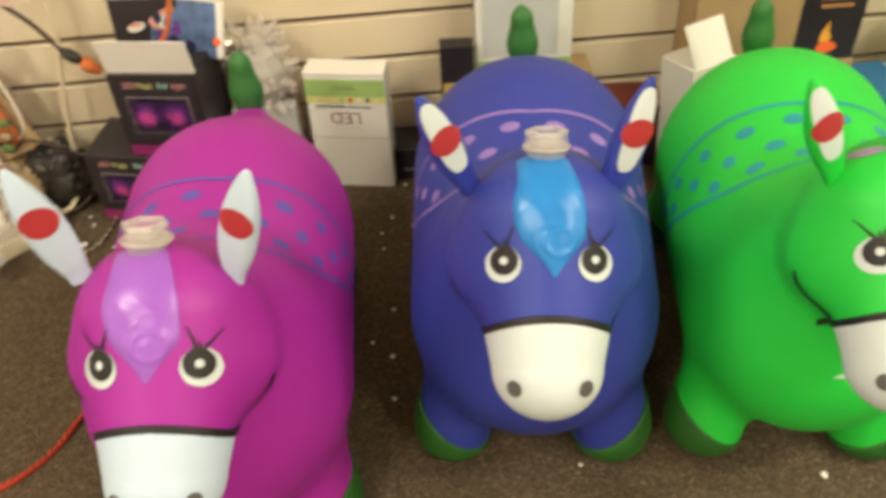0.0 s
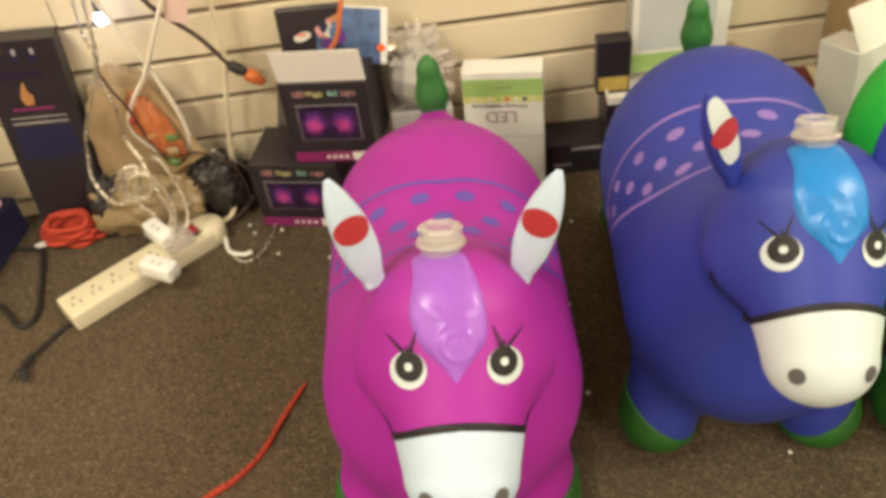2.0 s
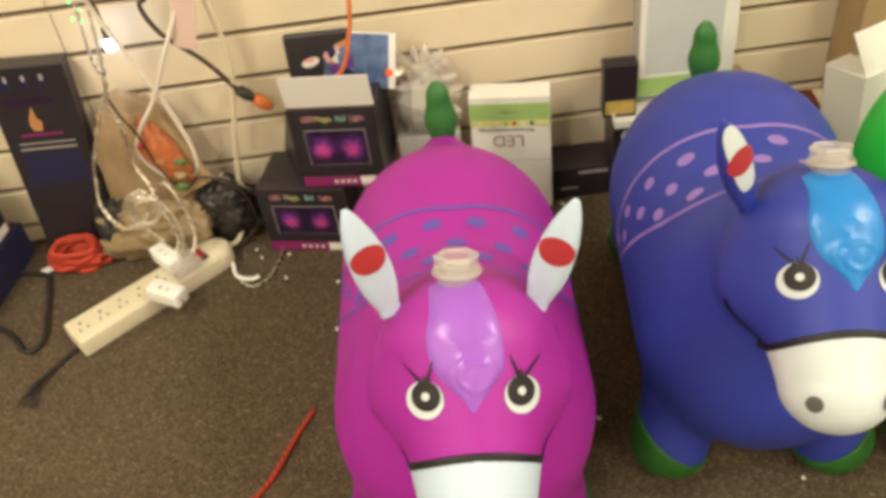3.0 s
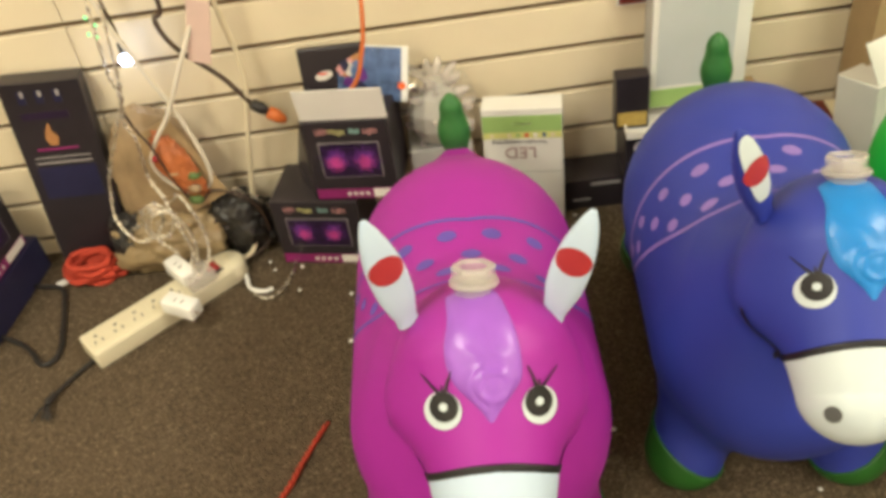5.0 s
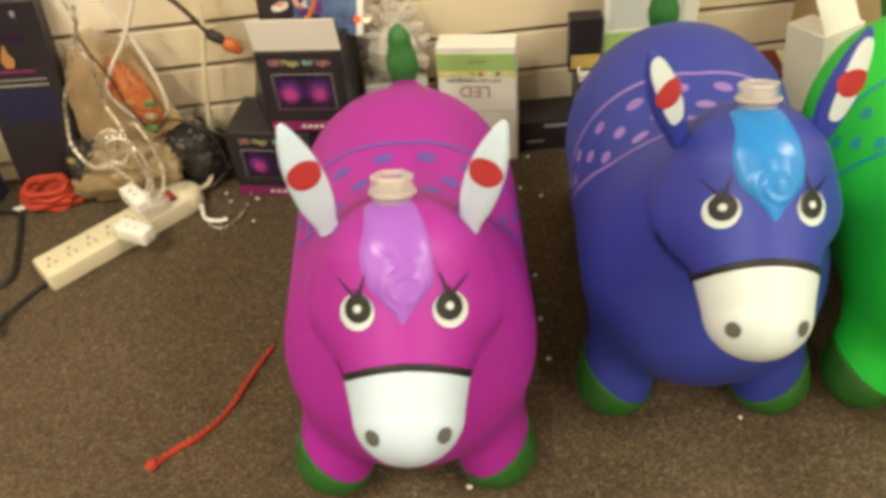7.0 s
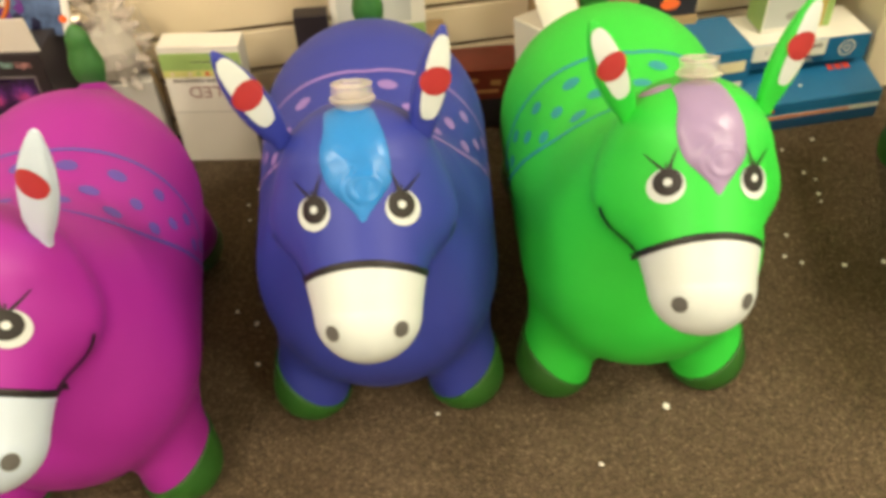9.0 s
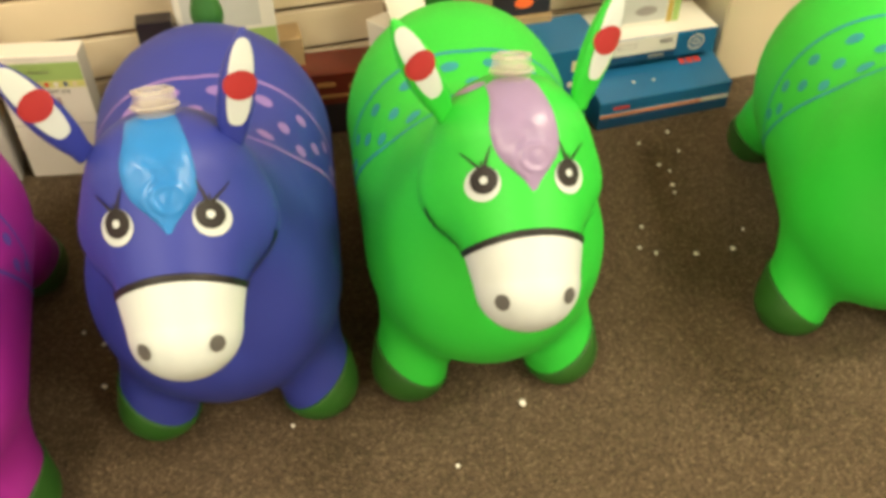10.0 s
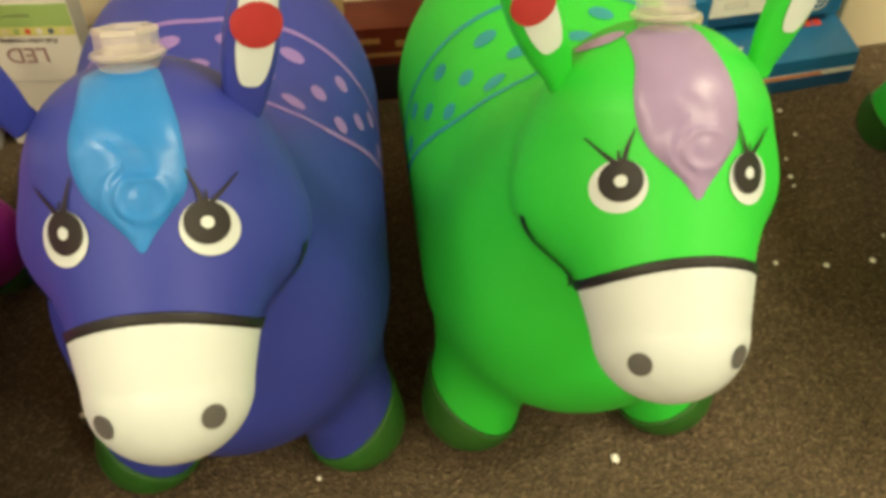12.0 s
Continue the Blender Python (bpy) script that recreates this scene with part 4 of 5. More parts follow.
part("stripe", panel(0.0, 0.068, 0.055, 0.078), PRINT_PALE, tool_back, smooth=False)
top_m = pose(0.990, 1.062, 0.0845, 0, 0, -1)
white_top = carton("drill_box", "white-topped blue box with round pale emblem", top_m, 0.215, 0.10, 0.046, CARD_BLUE, top=CARD_WHITE)
part("white_front", panel(-0.107, 0.016, 0.030, 0.0455), CARD_WHITE, white_top, "white printed front", smooth=False)
part("grey_foot", panel(-0.107, 0.001, 0.030, 0.0155), CARD_DKBLUE, white_top, smooth=False)
bars(white_top, [(-0.062, 0.032, 0.034, 0.008), (0.010, 0.034, 0.024, 0.008)], PRINT_GREY)
bars(white_top, [(-0.062, 0.032, 0.030, 0.005)], CARD_WHITE, "print_gap", pose(0, -0.0006, 0))
bars(white_top, [(-0.005, 0.008, 0.030, 0.007)], PRINT_PALE)
part("emblem", ring_flat(0.068, 0.024, 0.015, 0.012), PRINT_PALE, white_top, "pale round emblem", smooth=False)
part("emblem_mark", ring_flat(0.068, 0.024, 0.007, 0.004), PRINT_PALE, white_top, smooth=False)
grey = carton("bulb_box", "pale grey and green lamp box standing on other boxes", pose(0.975, 1.095, 0.1315, 0, 0, -2), 0.120, 0.06, 0.14, CARD_WHITE, side=PRINT_GREEN)
part("picture_field", panel(-0.058, 0.010, 0.034, 0.136), PRINT_MIST, grey, smooth=False)
part("lamp_picture", patch_flat(oval(-0.004, 0.030, 0.020, 0.009), -0.0011), PRINT_GREY, grey, smooth=False)
part("warm_field", panel(0.036, 0.004, 0.046, 0.136), PRINT_GOLD, grey, smooth=False)
part("green_field", panel(0.047, 0.004, 0.059, 0.136), PRINT_GREEN, grey, smooth=False)

# boxes at the cord end of the wall
candle = carton("candle_box", "tall black flameless candle box leaning on others", pose(-0.745, 1.172, 0.006, 0, 5, 4), 0.120, 0.036, 0.350, CARD_BLACK)
part("flame_picture", patch_flat([(-0.012, 0.240), (0.000, 0.240), (0.004, 0.255), (-0.003, 0.265), (-0.005, 0.282), (-0.013, 0.265), (-0.016, 0.252)]), PRINT_WARM2, candle, "yellow flame picture", smooth=False)
part("glow_bar", panel(-0.034, 0.231, 0.028, 0.235), PRINT_MAGENTA, candle, smooth=False)
part("violet_band", panel(-0.040, 0.287, 0.030, 0.299), PRINT_NIGHT, candle, smooth=False)
bars(candle, [(0, 0.218, 0.085, 0.002), (0, 0.208, 0.085, 0.003)], PRINT_GREY)
part("blue_field", panel(-0.045, 0.140, 0.045, 0.200), CARD_NAVY, candle, smooth=False)
for x in (-0.030, -0.004, 0.022):
    part("candle_picture", panel(x - 0.006, 0.314, x + 0.006, 0.336), CARD_NAVY, candle, smooth=False)
    part("candle_flame", patch_flat(oval(x + 0.002, 0.331, 0.003, 0.006, 10), -0.0011), PRINT_GREY, candle, smooth=False)
navy = carton("navy_box", "long dark navy box lying under a lamp box", pose(-0.862, 1.060, 0, 0, 0, 80), 0.26, 0.16, 0.068, CARD_NAVY)
part("white_edge", panel(-0.129, 0.058, -0.02, 0.067), CARD_WHITE, navy, "white torn edge", smooth=False)
magic_box(pose(-0.868, 1.072, 0.0685, 0, 0, 80), "black lamp box with magenta band lying on a navy box", 0.200, 0.13, 0.115, 23)

# ---- cords, lights and power strip ----
strip = thing("power_strip", "ivory six-outlet power strip with red switch on carpet", "power strip", pose(-0.600, 1.016, 0, 0, 0, 38.6))
sb = box(-0.135, -0.030, 0.0, 0.118, 0.030, 0.034, 0.005, 3)
part("housing", sb, IVORY, strip)
part("end_cap", lathe([(0.026, 0.0), (0.030, 0.004), (0.030, 0.028), (0.024, 0.035), (0.0, 0.036)], 24), IVORY, strip, m=pose(0.118, 0, 0))
for i in range(6):
    x = -0.115 + 0.0335 * i
    outlet = part("outlet", box(-0.0135, -0.017, 0.0338, 0.0135, 0.017, 0.0345, 0.0003, 1), IVORY, strip, smooth=False, m=pose(x, 0, 0))
    part("slot", box(-0.0075, -0.010, 0.0344, -0.0055, -0.003, 0.0349), PRINT_DARK, outlet, smooth=False)
    part("slot", box(0.0050, -0.010, 0.0344, 0.0070, -0.003, 0.0349), PRINT_DARK, outlet, smooth=False)
    part("slot", lathe([(0.0026, 0.0344), (0.0026, 0.0349)], 10), PRINT_DARK, outlet, smooth=False, m=pose(0, 0.008, 0))
part("switch_well", box(0.078, -0.016, 0.0338, 0.106, 0.016, 0.0352, 0.0004, 1), PRINT_DARK, strip, smooth=False)
part("switch", box(0.083, -0.011, 0.035, 0.101, 0.011, 0.040, 0.002), RED_PAINT, strip, "red rocker switch")
for nm, m, lab in (("plug_adapter", pose(-0.574, 1.062, 0.036, 0, 0, -50), "white block adapter plugged into the power strip"),
                   ("plug_adapter", pose(-0.560, 0.976, 0.036, 0, 0, -30), "white plug adapter with sockets beside the power strip")):
    ad = thing(nm, lab, "adapter", m)
    part("block", box(-0.030, -0.014, 0, 0.030, 0.014, 0.026, 0.004, 3), WHITE_PLASTIC, ad)
    part("prong", box(0.030, -0.006, 0.010, 0.038, -0.0045, 0.016), STEEL, ad, smooth=False)
    part("slot", box(-0.008, -0.006, 0.0258, -0.006, 0.001, 0.0264), PRINT_DARK, ad, smooth=False)
    part("slot", box(0.006, -0.006, 0.0258, 0.008, 0.001, 0.0264), PRINT_DARK, ad, smooth=False)
cube_tap = thing("clear_tap", "clear plastic plug block on the power strip", "adapter", pose(-0.545, 1.045, 0.0362, 0, 0, 38))
part("block", box(-0.024, -0.022, 0, 0.024, 0.022, 0.020, 0.003, 2), CLEAR, cube_tap)


def cable(name, label, pts, r, mat, n=8, seg=8):
    ob = part(name, tube(pts, r, n, seg), mat)
    return tagged(ob, label, "cable")


cable("mains_cable", "cream power cord hanging down the slatwall to the strip",
      [(-0.440, 1.185, 0.62), (-0.425, 1.18, 0.44), (-0.412, 1.175, 0.350), (-0.414, 1.172, 0.294), (-0.436, 1.170, 0.194), (-0.452, 1.165, 0.10),
       (-0.458, 1.150, 0.045), (-0.470, 1.125, 0.018), (-0.490, 1.105, 0.018)], 0.0042, CREAM_CABLE)
cable("hanging_cable", "white cord hung in a loop on the wall",
      [(-0.425, 1.16, 0.52), (-0.455, 1.155, 0.430), (-0.487, 1.14, 0.369), (-0.530, 1.14, 0.291), (-0.564, 1.14, 0.246), (-0.582, 1.14, 0.207), (-0.569, 1.14, 0.171),
       (-0.541, 1.14, 0.144), (-0.505, 1.14, 0.155), (-0.500, 1.14, 0.204), (-0.521, 1.145, 0.290), (-0.548, 1.15, 0.361), (-0.585, 1.165, 0.47), (-0.60, 1.18, 0.62)],
      0.0036, WHITE_CORD)
cable("extension_cable", "dark brown extension cord slanting across the slatwall",
      [(-0.520, 1.19, 0.60), (-0.500, 1.175, 0.449), (-0.512, 1.17, 0.425), (-0.496, 1.17, 0.379), (-0.445, 1.17, 0.324), (-0.412, 1.17, 0.272)], 0.0038, BROWN_CABLE)
socket = thing("cord_connector", "black cord plug joined to an orange connector", "connector", pose(-0.412, 1.170, 0.272, 0, 128, -6) @ Matrix.Diagonal((0.72, 0.72, 0.72, 1)))
part("plug_body", lathe([(0.006, 0.0), (0.012, 0.004), (0.013, 0.026), (0.010, 0.034), (0.009, 0.040)], 12), BLACK_CABLE, socket)
part("orange_end", lathe([(0.010, 0.040), (0.014, 0.043), (0.015, 0.062), (0.012, 0.068), (0.010, 0.078), (0.006, 0.084)], 12), ORANGE_PLASTIC, socket, "orange rubber connector end")
cable("thin_cable", "thin orange cord hanging into the open lamp box",
      [(-0.330, 1.120, 0.250), (-0.290, 1.118, 0.268), (-0.262, 1.112, 0.292), (-0.238, 1.112, 0.318), (-0.226, 1.118, 0.352), (-0.216, 1.135, 0.400), (-0.205, 1.18, 0.55)], 0.0035, ORANGE_PLASTIC)
cable("loose_cable", "black cord looped round the wrapped package",
      [(-0.592, 1.13, 0.310), (-0.582, 1.128, 0.275), (-0.569, 1.125, 0.247), (-0.557, 1.13, 0.180), (-0.533, 1.13, 0.128), (-0.502, 1.13, 0.148), (-0.461, 1.13, 0.130), (-0.440, 1.14, 0.09),
       (-0.438, 1.14, 0.03), (-0.470, 1.12, 0.008)], 0.0022, BROWN_CABLE)
cable("loose_cable", "thin black cord lying in loops on the carpet",
      [(-0.99, 1.06, 0.005), (-0.90, 1.135, 0.005), (-0.84, 1.125, 0.005), (-0.798, 1.110, 0.005), (-0.782, 1.060, 0.005), (-0.772, 1.010, 0.005), (-0.764, 0.955, 0.005), (-0.785, 0.935, 0.005),
       (-0.830, 0.985, 0.005), (-0.92, 1.03, 0.005), (-1.02, 1.02, 0.005)], 0.0042, BLACK_CABLE)
cable("loose_cable", "black cord trailing from the power strip to a plug",
      [(-0.690, 0.945, 0.012), (-0.700, 0.931, 0.006), (-0.716, 0.914, 0.005), (-0.732, 0.890, 0.006), (-0.744, 0.866, 0.008)], 0.0034, BLACK_CABLE)
tassel = thing("frayed_plug", "black frayed cord end lying on the carpet", "plug", pose(-0.744, 0.866, 0.006, 0, 0, 0))
rnd = random.Random(9)
part("plug_body", tube([(0, 0, 0.003), (-0.004, -0.012, 0.005), (-0.007, -0.020, 0.005)], 0.0055), BLACK_CABLE, tassel)
for i in range(9):
    a = rnd.uniform(-0.9, 0.9)
    part("strand", tube([(-0.006, -0.018, 0.004), (-0.008 + 0.010 * math.sin(a), -0.030, 0.005 + rnd.uniform(0, 0.004)), (-0.010 + 0.022 * math.sin(a), -0.040 - rnd.uniform(0, 0.010), 0.0)], 0.0013, 4, 5), BLACK_CABLE, tassel)


def twisted(name, label, pts, r=0.0013, twist=70.0, off=0.0019):
    """Two fine wires twisted round one another, with small lamps along them."""
    t = thing(name, label, "string lights")
    way = spline(pts, 10)
    for ph in (0, math.pi):
        w = []
        for i, q in enumerate(way):
            a = i * 0.9 + ph
            w.append(q + Vector((math.cos(a) * off, 0.6 * math.sin(a) * off, math.sin(a) * off)))
        part("wire", tube(w, r, 1, 5), SILVER_WIRE, t)
    for i in range(6, len(way) - 2, 11):
        part("bead_lamp", lathe([(0.0008, -0.005), (0.0026, -0.002), (0.0026, 0.003), (0.0008, 0.006)], 8), CLEAR, t, m=Matrix.Translation(way[i]))
    return t


twisted("string_lights", "silver-wired string of tiny lights hanging down",
        [(-0.580, 1.15, 0.56), (-0.583, 1.12, 0.42), (-0.586, 1.12, 0.373), (-0.583, 1.12, 0.336), (-0.604, 1.12, 0.291), (-0.642, 1.12, 0.216), (-0.655, 1.12, 0.175),
         (-0.660, 1.11, 0.136), (-0.645, 1.095, 0.112), (-0.623, 1.08, 0.104), (-0.598, 1.08, 0.111), (-0.579, 1.08, 0.136), (-0.578, 1.08, 0.159), (-0.596, 1.08, 0.156),
         (-0.607, 1.08, 0.124), (-0.590, 1.075, 0.100), (-0.570, 1.07, 0.080)])
twisted("string_lights", "silver light string looped above the power strip",
        [(-0.640, 1.10, 0.115), (-0.615, 1.085, 0.135), (-0.600, 1.08, 0.165), (-0.575, 1.08, 0.170), (-0.560, 1.08, 0.140), (-0.575, 1.075, 0.112), (-0.600, 1.075, 0.120), (-0.590, 1.07, 0.155),
         (-0.560, 1.07, 0.160), (-0.538, 1.065, 0.120), (-0.536, 1.055, 0.080), (-0.548, 1.045, 0.060)])
twisted("string_lights", "silver-wired string of tiny lights hanging down",
        [(-0.560, 1.15, 0.56), (-0.568, 1.12, 0.42), (-0.580, 1.12, 0.340), (-0.592, 1.12, 0.299), (-0.584, 1.12, 0.263), (-0.588, 1.12, 0.197), (-0.572, 1.105, 0.165), (-0.562, 1.085, 0.140),
         (-0.552, 1.075, 0.109), (-0.547, 1.07, 0.075), (-0.556, 1.058, 0.058)])
twisted("string_lights", "silver wire loop running into the power strip",
        [(-0.566, 1.115, 0.150), (-0.545, 1.10, 0.165), (-0.525, 1.085, 0.120), (-0.520, 1.07, 0.080), (-0.530, 1.052, 0.056), (-0.548, 1.030, 0.052)])
twisted("string_lights", "thin silver light string curled on the carpet",
        [(-0.470, 1.135, 0.145), (-0.430, 1.165, 0.075), (-0.409, 1.150, 0.020), (-0.398, 1.100, 0.005), (-0.412, 1.040, 0.004), (-0.440, 1.016, 0.004), (-0.468, 1.040, 0.004), (-0.478, 1.085, 0.008)], 0.0011, 70, 0.0014)
cable("short_cable", "short white lead lying beside the power strip", [(-0.480, 1.080, 0.006), (-0.470, 1.045, 0.006), (-0.447, 1.032, 0.006), (-0.432, 1.036, 0.006)], 0.0036, WHITE_PLASTIC)

led_lamp = thing("led_light", "small glowing blue-white LED light on a dark cord", "led light", pose(-0.572, 1.172, 0.371, 0, 0, 0))
part("lens", lathe([(0.002, -0.009), (0.0085, -0.006), (0.0100, 0.0), (0.0085, 0.006), (0.002, 0.009)], 14), LED_GLOW, led_lamp, "glowing white lens")
part("holder", lathe([(0.004, 0.009), (0.006, 0.012), (0.006, 0.026), (0.003, 0.030)], 12), BLACK_CABLE, led_lamp)
part("lead", tube([(0, 0, 0.028), (-0.004, 0.004, 0.06), (-0.012, 0.012, 0.12), (-0.014, 0.02, 0.25)], 0.0028), BROWN_CABLE, led_lamp)
for i, (x, z) in enumerate(((-0.594, 0.432), (-0.604, 0.445), (-0.598, 0.415), (-0.608, 0.420))):
    g = thing("led_light", "tiny green glowing light on the string", "led light", pose(x, 1.165, z), "tiny green lights")
    part("lens", lathe([(0.0006, -0.003), (0.0018, 0), (0.0006, 0.003)], 8), GREEN_GLOW, g)
li = bpy.data.lights.new("led_point", "POINT")
li.energy, li.color, li.shadow_soft_size = 0.05, (0.75, 0.8, 1.0), 0.01
new("led_point", li).matrix_basis = pose(-0.572, 1.155, 0.371)

tag = thing("paper_tag", "pinkish paper tag hanging on the cords", "tag", pose(-0.452, 1.150, 0.400, 4, 14, -8))
tb = box(-0.017, -0.0006, -0.040, 0.017, 0.0006, 0.055, 0.0003, 1)
for v in tb.verts:
    v.co.y += 0.006 * math.sin(v.co.z * 40)
part("tag_sheet", tb, PRINT_BLUSH, tag, smooth=False)


def crumple(name, label, category, m, size, mat, seed, amount=0.28, sub=5, squash=0.0):
    bm = bmesh.new()
    bmesh.ops.create_icosphere(bm, subdivisions=sub, radius=1)
    off = Vector((seed * 1.7, seed * 0.3, seed * 2.9))
    for v in bm.verts:
        q = v.co.copy()
        n = 1 + amount * noise.noise(q * 1.7 + off) + amount * 0.7 * abs(noise.noise(q * 4.3 + off)) - amount * 0.45 * abs(noise.noise(q * 8 + off)) + amount * 0.15 * noise.noise(q * 19 + off)
        v.co = Vector((q.x * size[0] * n, q.y * size[1] * n, max(q.z * size[2] * n + size[2] * 0.92, 0.0)))
    ob = part(name, bm, mat)
    ob.matrix_basis = m
    return tagged(ob, label, category)


crumple("wrapped_package", "crumpled brown plastic-wrapped package leaning on the wall", "package", pose(-0.598, 1.178, 0.0, 0, 4, 0), (0.078, 0.028, 0.150), BROWN_WRAP, 2.0, 0.16)
crumple("wrapped_package", "low tan plastic-wrapped bundle on the carpet", "package", pose(-0.600, 1.145, 0.0), (0.088, 0.045, 0.058), TAN_WRAP, 4.0, 0.3)
crumple("dark_package", "dark crumpled package in film on the carpet", "package", pose(-0.485, 1.165, 0.0), (0.060, 0.040, 0.058), DARK_BAG, 6.0, 0.35)
crumple("black_bag", "crumpled black plastic bag by the candle box", "bag", pose(-0.664, 1.148, 0.0), (0.030, 0.030, 0.060), DARK_BAG, 8.0, 0.35)
orange = thing("orange_toy", "orange and green molded plastic figure in a clear pack", "toy", pose(-0.512, 1.128, 0.125, -8, -24, 0) @ Matrix.Diagonal((1.1, 1, 0.92, 1)))
part("backing", box(-0.032, 0.006, 0.0, 0.032, 0.008, 0.165, 0.0006, 1), CARD_KRAFT, orange, smooth=False)
figure = bmesh.new()
bmesh.ops.create_icosphere(figure, subdivisions=5, radius=1)
for v in figure.verts:
    q = v.co.copy()
    n = 1 + 0.30 * noise.noise(q * 2.1 + Vector((4, 1, 2))) + 0.35 * abs(noise.noise(q * 5.0)) - 0.2 * abs(noise.noise(q * 9.0))
    v.co = Vector((q.x * 0.022 * n, q.y * 0.010 * n - 0.002, 0.088 + q.z * 0.062 * n))
part("figure", figure, ORANGE_DULL, orange)
rnd = random.Random(21)
for i, pm in enumerate((GREEN_DULL, BROWN_WRAP, GREEN_DULL, BROWN_WRAP)):
    part("molded_lump", lathe([(0.001, -0.010), (0.010, -0.006), (0.012, 0.002), (0.007, 0.009), (0.001, 0.011)], 12), pm, orange,
         m=pose(rnd.uniform(-0.016, 0.018), -0.005, 0.020 + 0.020 * i, rnd.uniform(0, 70), rnd.uniform(0, 70), 0) @ Matrix.Diagonal((1.0, 0.7, 0.9, 1)))
part("red_lump", lathe([(0.001, -0.007), (0.007, -0.003), (0.007, 0.003), (0.001, 0.007)], 12), RED_PAINT, orange, m=pose(-0.016, -0.006, 0.118))

coil = thing("red_cord_coil", "loose coil of flat red-orange cord on the carpet", "cord", pose(-0.742, 1.136, 0))
rnd = random.Random(31)
for i in range(7):
    r1, r2, ph = rnd.uniform(0.030, 0.052), rnd.uniform(0.018, 0.032), rnd.uniform(0, 6.28)
    pts = [(r1 * math.cos(ph + a) + rnd.uniform(-0.006, 0.006), r2 * math.sin(ph + a) + rnd.uniform(-0.005, 0.005), 0.006 + 0.006 * i + rnd.uniform(-0.002, 0.002)) for a in [k * 0.62 for k in range(10)]]
    part("cord_turn", tube(pts, 0.0055, 5, 6), RED_FABRIC, coil)
sock = thing("white_scrap", "small white paper scrap by the red cord", "scrap", pose(-0.800, 1.130, 0.0, 0, 0, 30))
part("scrap_sheet", box(-0.014, -0.007, 0.001, 0.014, 0.007, 0.006, 0.002), CARD_WHITE, sock)

rope = thing("red_rope", "frayed twisted red cord lying on the carpet", "rope")
rway = spline([(-0.474, 0.571, 0.004), (-0.450, 0.590, 0.004), (-0.425, 0.604, 0.005), (-0.402, 0.626, 0.004), (-0.385, 0.650, 0.004), (-0.371, 0.680, 0.005), (-0.358, 0.708, 0.004), (-0.338, 0.745, 0.004)], 10)
for ph in (0, 2.09, 4.19):
    w = [q + Vector((0.0030 * math.cos(0.7 * i + ph), 0.0030 * math.cos(0.7 * i + ph), 0.0024 * math.sin(0.7 * i + ph))) for i, q in enumerate(rway)]
    part("strand", tube(w, lambda s: 0.0034 * (1 - 0.35 * s), 1, 6), RED_FABRIC, rope)
part("knot", lathe([(0.002, -0.009), (0.007, -0.005), (0.008, 0.003), (0.003, 0.010)], 10), RED_FABRIC, rope, "knotted end", m=pose(-0.476, 0.569, 0.006, 90, 0, -52))

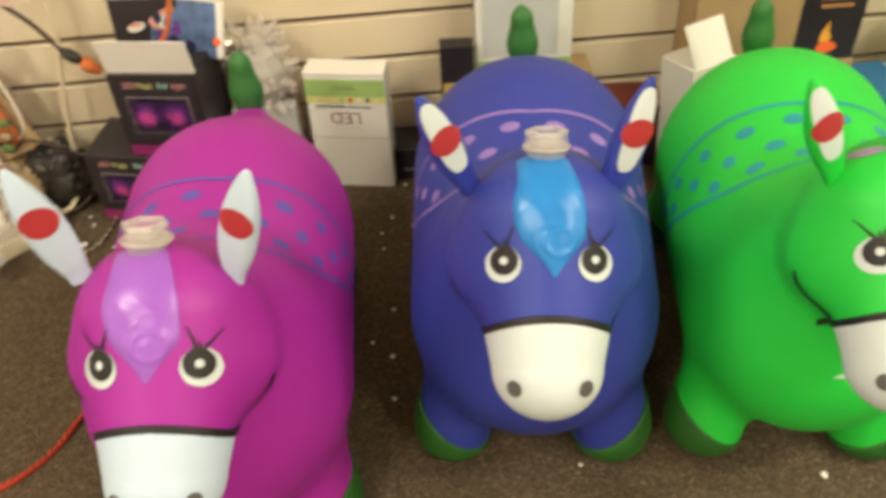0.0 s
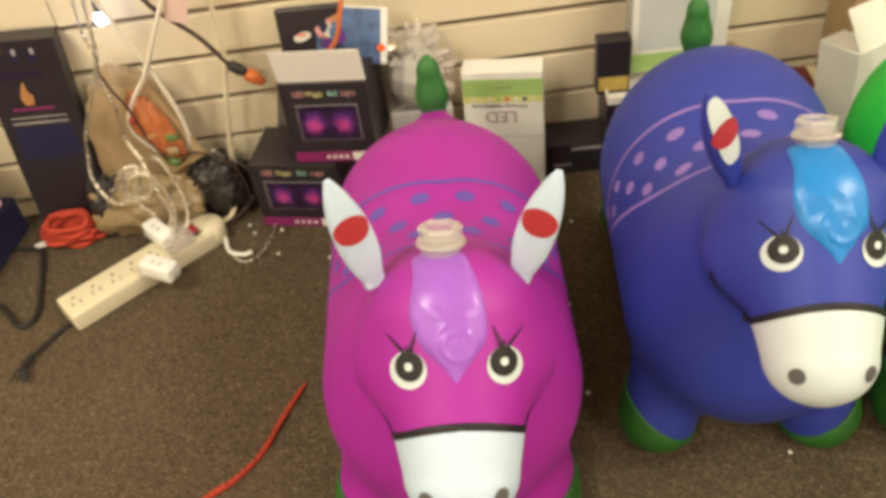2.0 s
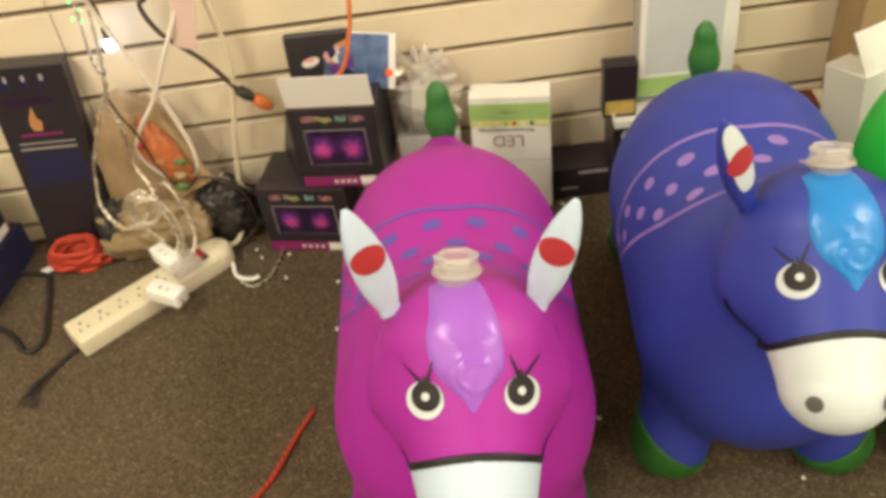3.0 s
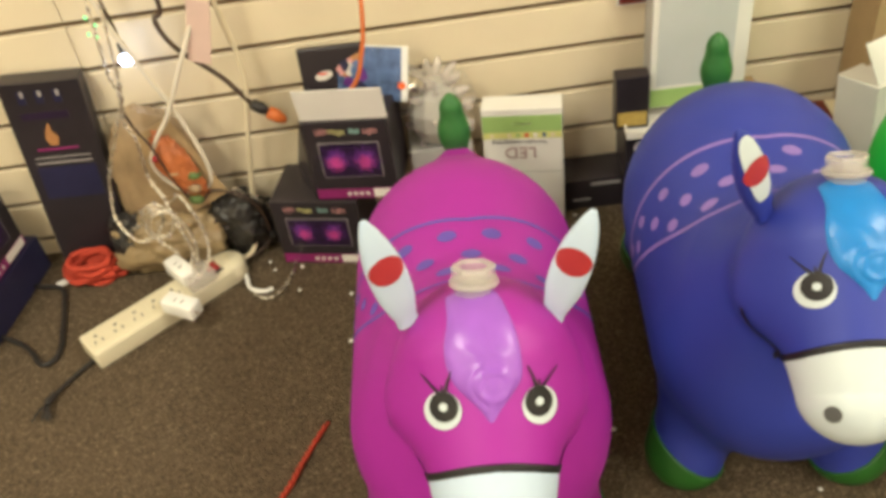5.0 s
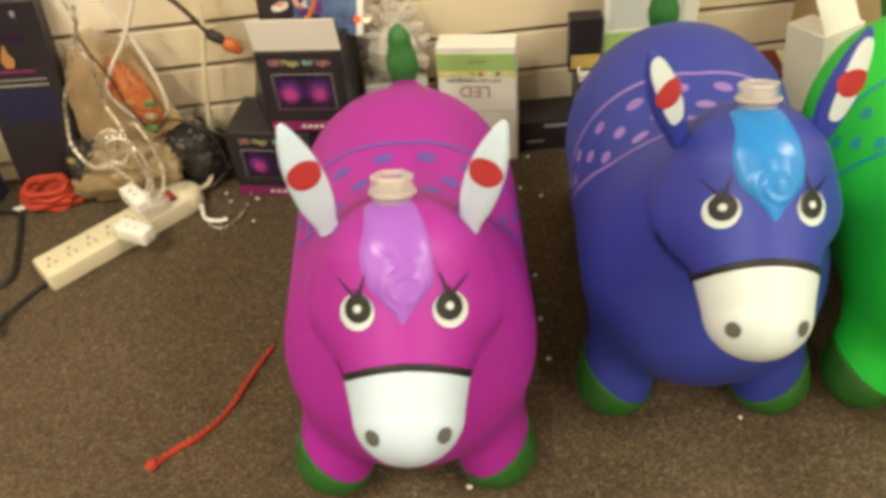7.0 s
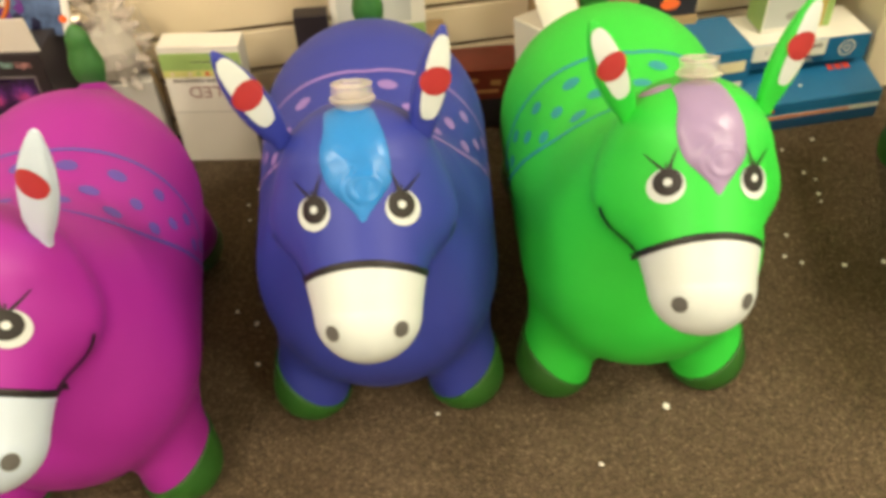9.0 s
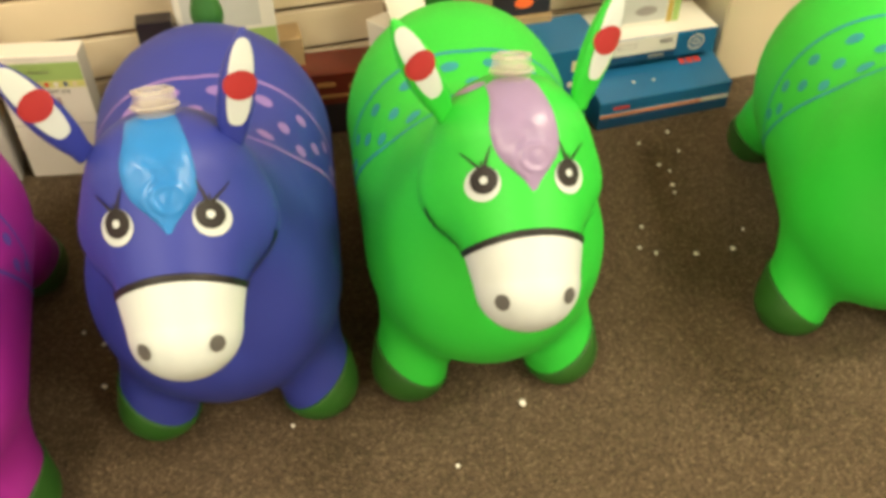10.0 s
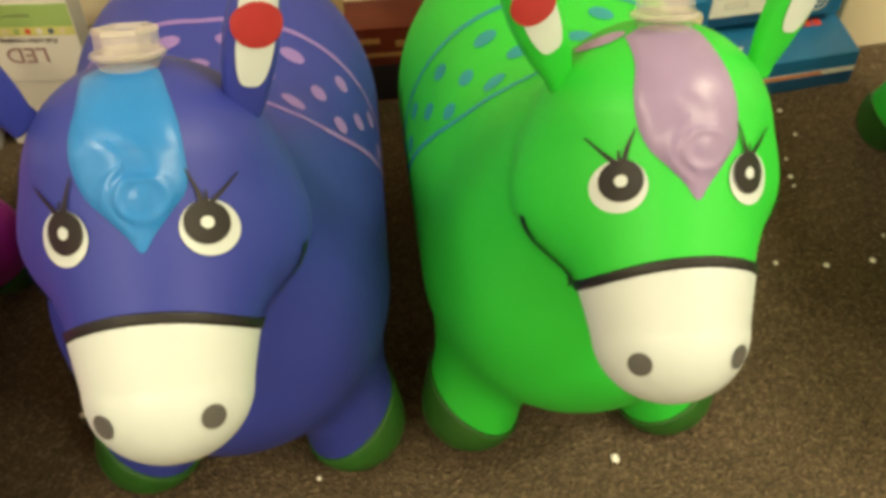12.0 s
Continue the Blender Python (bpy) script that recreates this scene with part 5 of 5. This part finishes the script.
# ---- white crumbs on the carpet ----
crumb_bm = bmesh.new()
bmesh.ops.create_icosphere(crumb_bm, subdivisions=1, radius=1)
for v in crumb_bm.verts:
    v.co *= 1 + 0.3 * noise.noise(v.co * 2)
crumb = bpy.data.meshes.new("crumb")
crumb_bm.to_mesh(crumb)
crumb_bm.free()
CRUMBS = [(0.912, 0.946), (0.974, 0.962), (0.967, 0.908), (0.918, 0.883), (0.928, 0.864), (0.915, 0.830), (0.910, 0.813), (0.823, 0.753), (0.800, 0.712), (0.818, 0.695), (0.874, 0.677),
          (0.931, 0.671), (0.968, 0.705), (0.536, 0.497), (0.433, 0.435), (0.932, 0.313), (0.080, 1.120), (0.054, 1.037), (0.085, 1.012), (0.036, 1.001), (0.015, 0.772),
          (0.041, 0.744), (0.040, 0.671), (0.258, 0.545), (-0.304, 1.002), (-0.304, 0.897), (0.047, 0.832), (-0.085, 0.490), (-0.443, 1.110), (-0.433, 1.087), (-0.387, 1.086), (-0.389, 1.028), (0.037, 0.964)]
BIG = {(0.536, 0.497): 1.7, (-0.085, 0.490): 1.4, (0.874, 0.677): 1.3, (0.931, 0.671): 1.2, (0.800, 0.712): 1.2, (0.040, 0.671): 1.2, (-0.304, 1.002): 1.2, (-0.304, 0.897): 1.2}
rnd = random.Random(77)
for x, y in CRUMBS:
    s = 0.0030 * BIG.get((x, y), 1.0) * rnd.uniform(0.85, 1.1)
    c = part("crumb", crumb, CRUMB, smooth=False)
    c.matrix_basis = pose(x, y, s * 0.55, 0, 0, rnd.uniform(0, 360)) @ Matrix.Diagonal((s * rnd.uniform(0.8, 1.3), s, s * 0.7, 1))
    tagged(c, "small white foam crumb lying on the carpet", "crumb", "white crumbs")
for x, y in ((0.935, 1.035), (0.972, 1.033)):
    c = part("crumb", crumb, CRUMB, smooth=False)
    c.matrix_basis = pose(x, y, 0.0635 if y > 1.034 else 0.0630) @ Matrix.Diagonal((0.0032, 0.003, 0.0022, 1))
    tagged(c, "small white foam crumb lying on the blue box", "crumb", "white crumbs")

# ---- slats of the wall ----
zs = [BASE + PITCH * k for k in range(-1, 34)]
slat_data = {}
for z in zs:
    z0, z1 = max(z + GAP / 2, 0.0), min(z + PITCH - GAP / 2, CEIL)
    if z1 - z0 < 0.01:
        continue
    for a, b in ((X0, SEAM - 0.0008), (SEAM + 0.0008, X1)):
        key = (round(z1 - z0, 4), a)
        if key not in slat_data:
            bm = box(a, WALL, 0, b, WALL + 0.0119, z1 - z0, 0.0012, 1)
            slat_data[key] = bpy.data.meshes.new("slat")
            bm.to_mesh(slat_data[key])
            bm.free()
        part("slat", slat_data[key], SLAT, wall_north, smooth=False, m=pose(0, 0, z0))
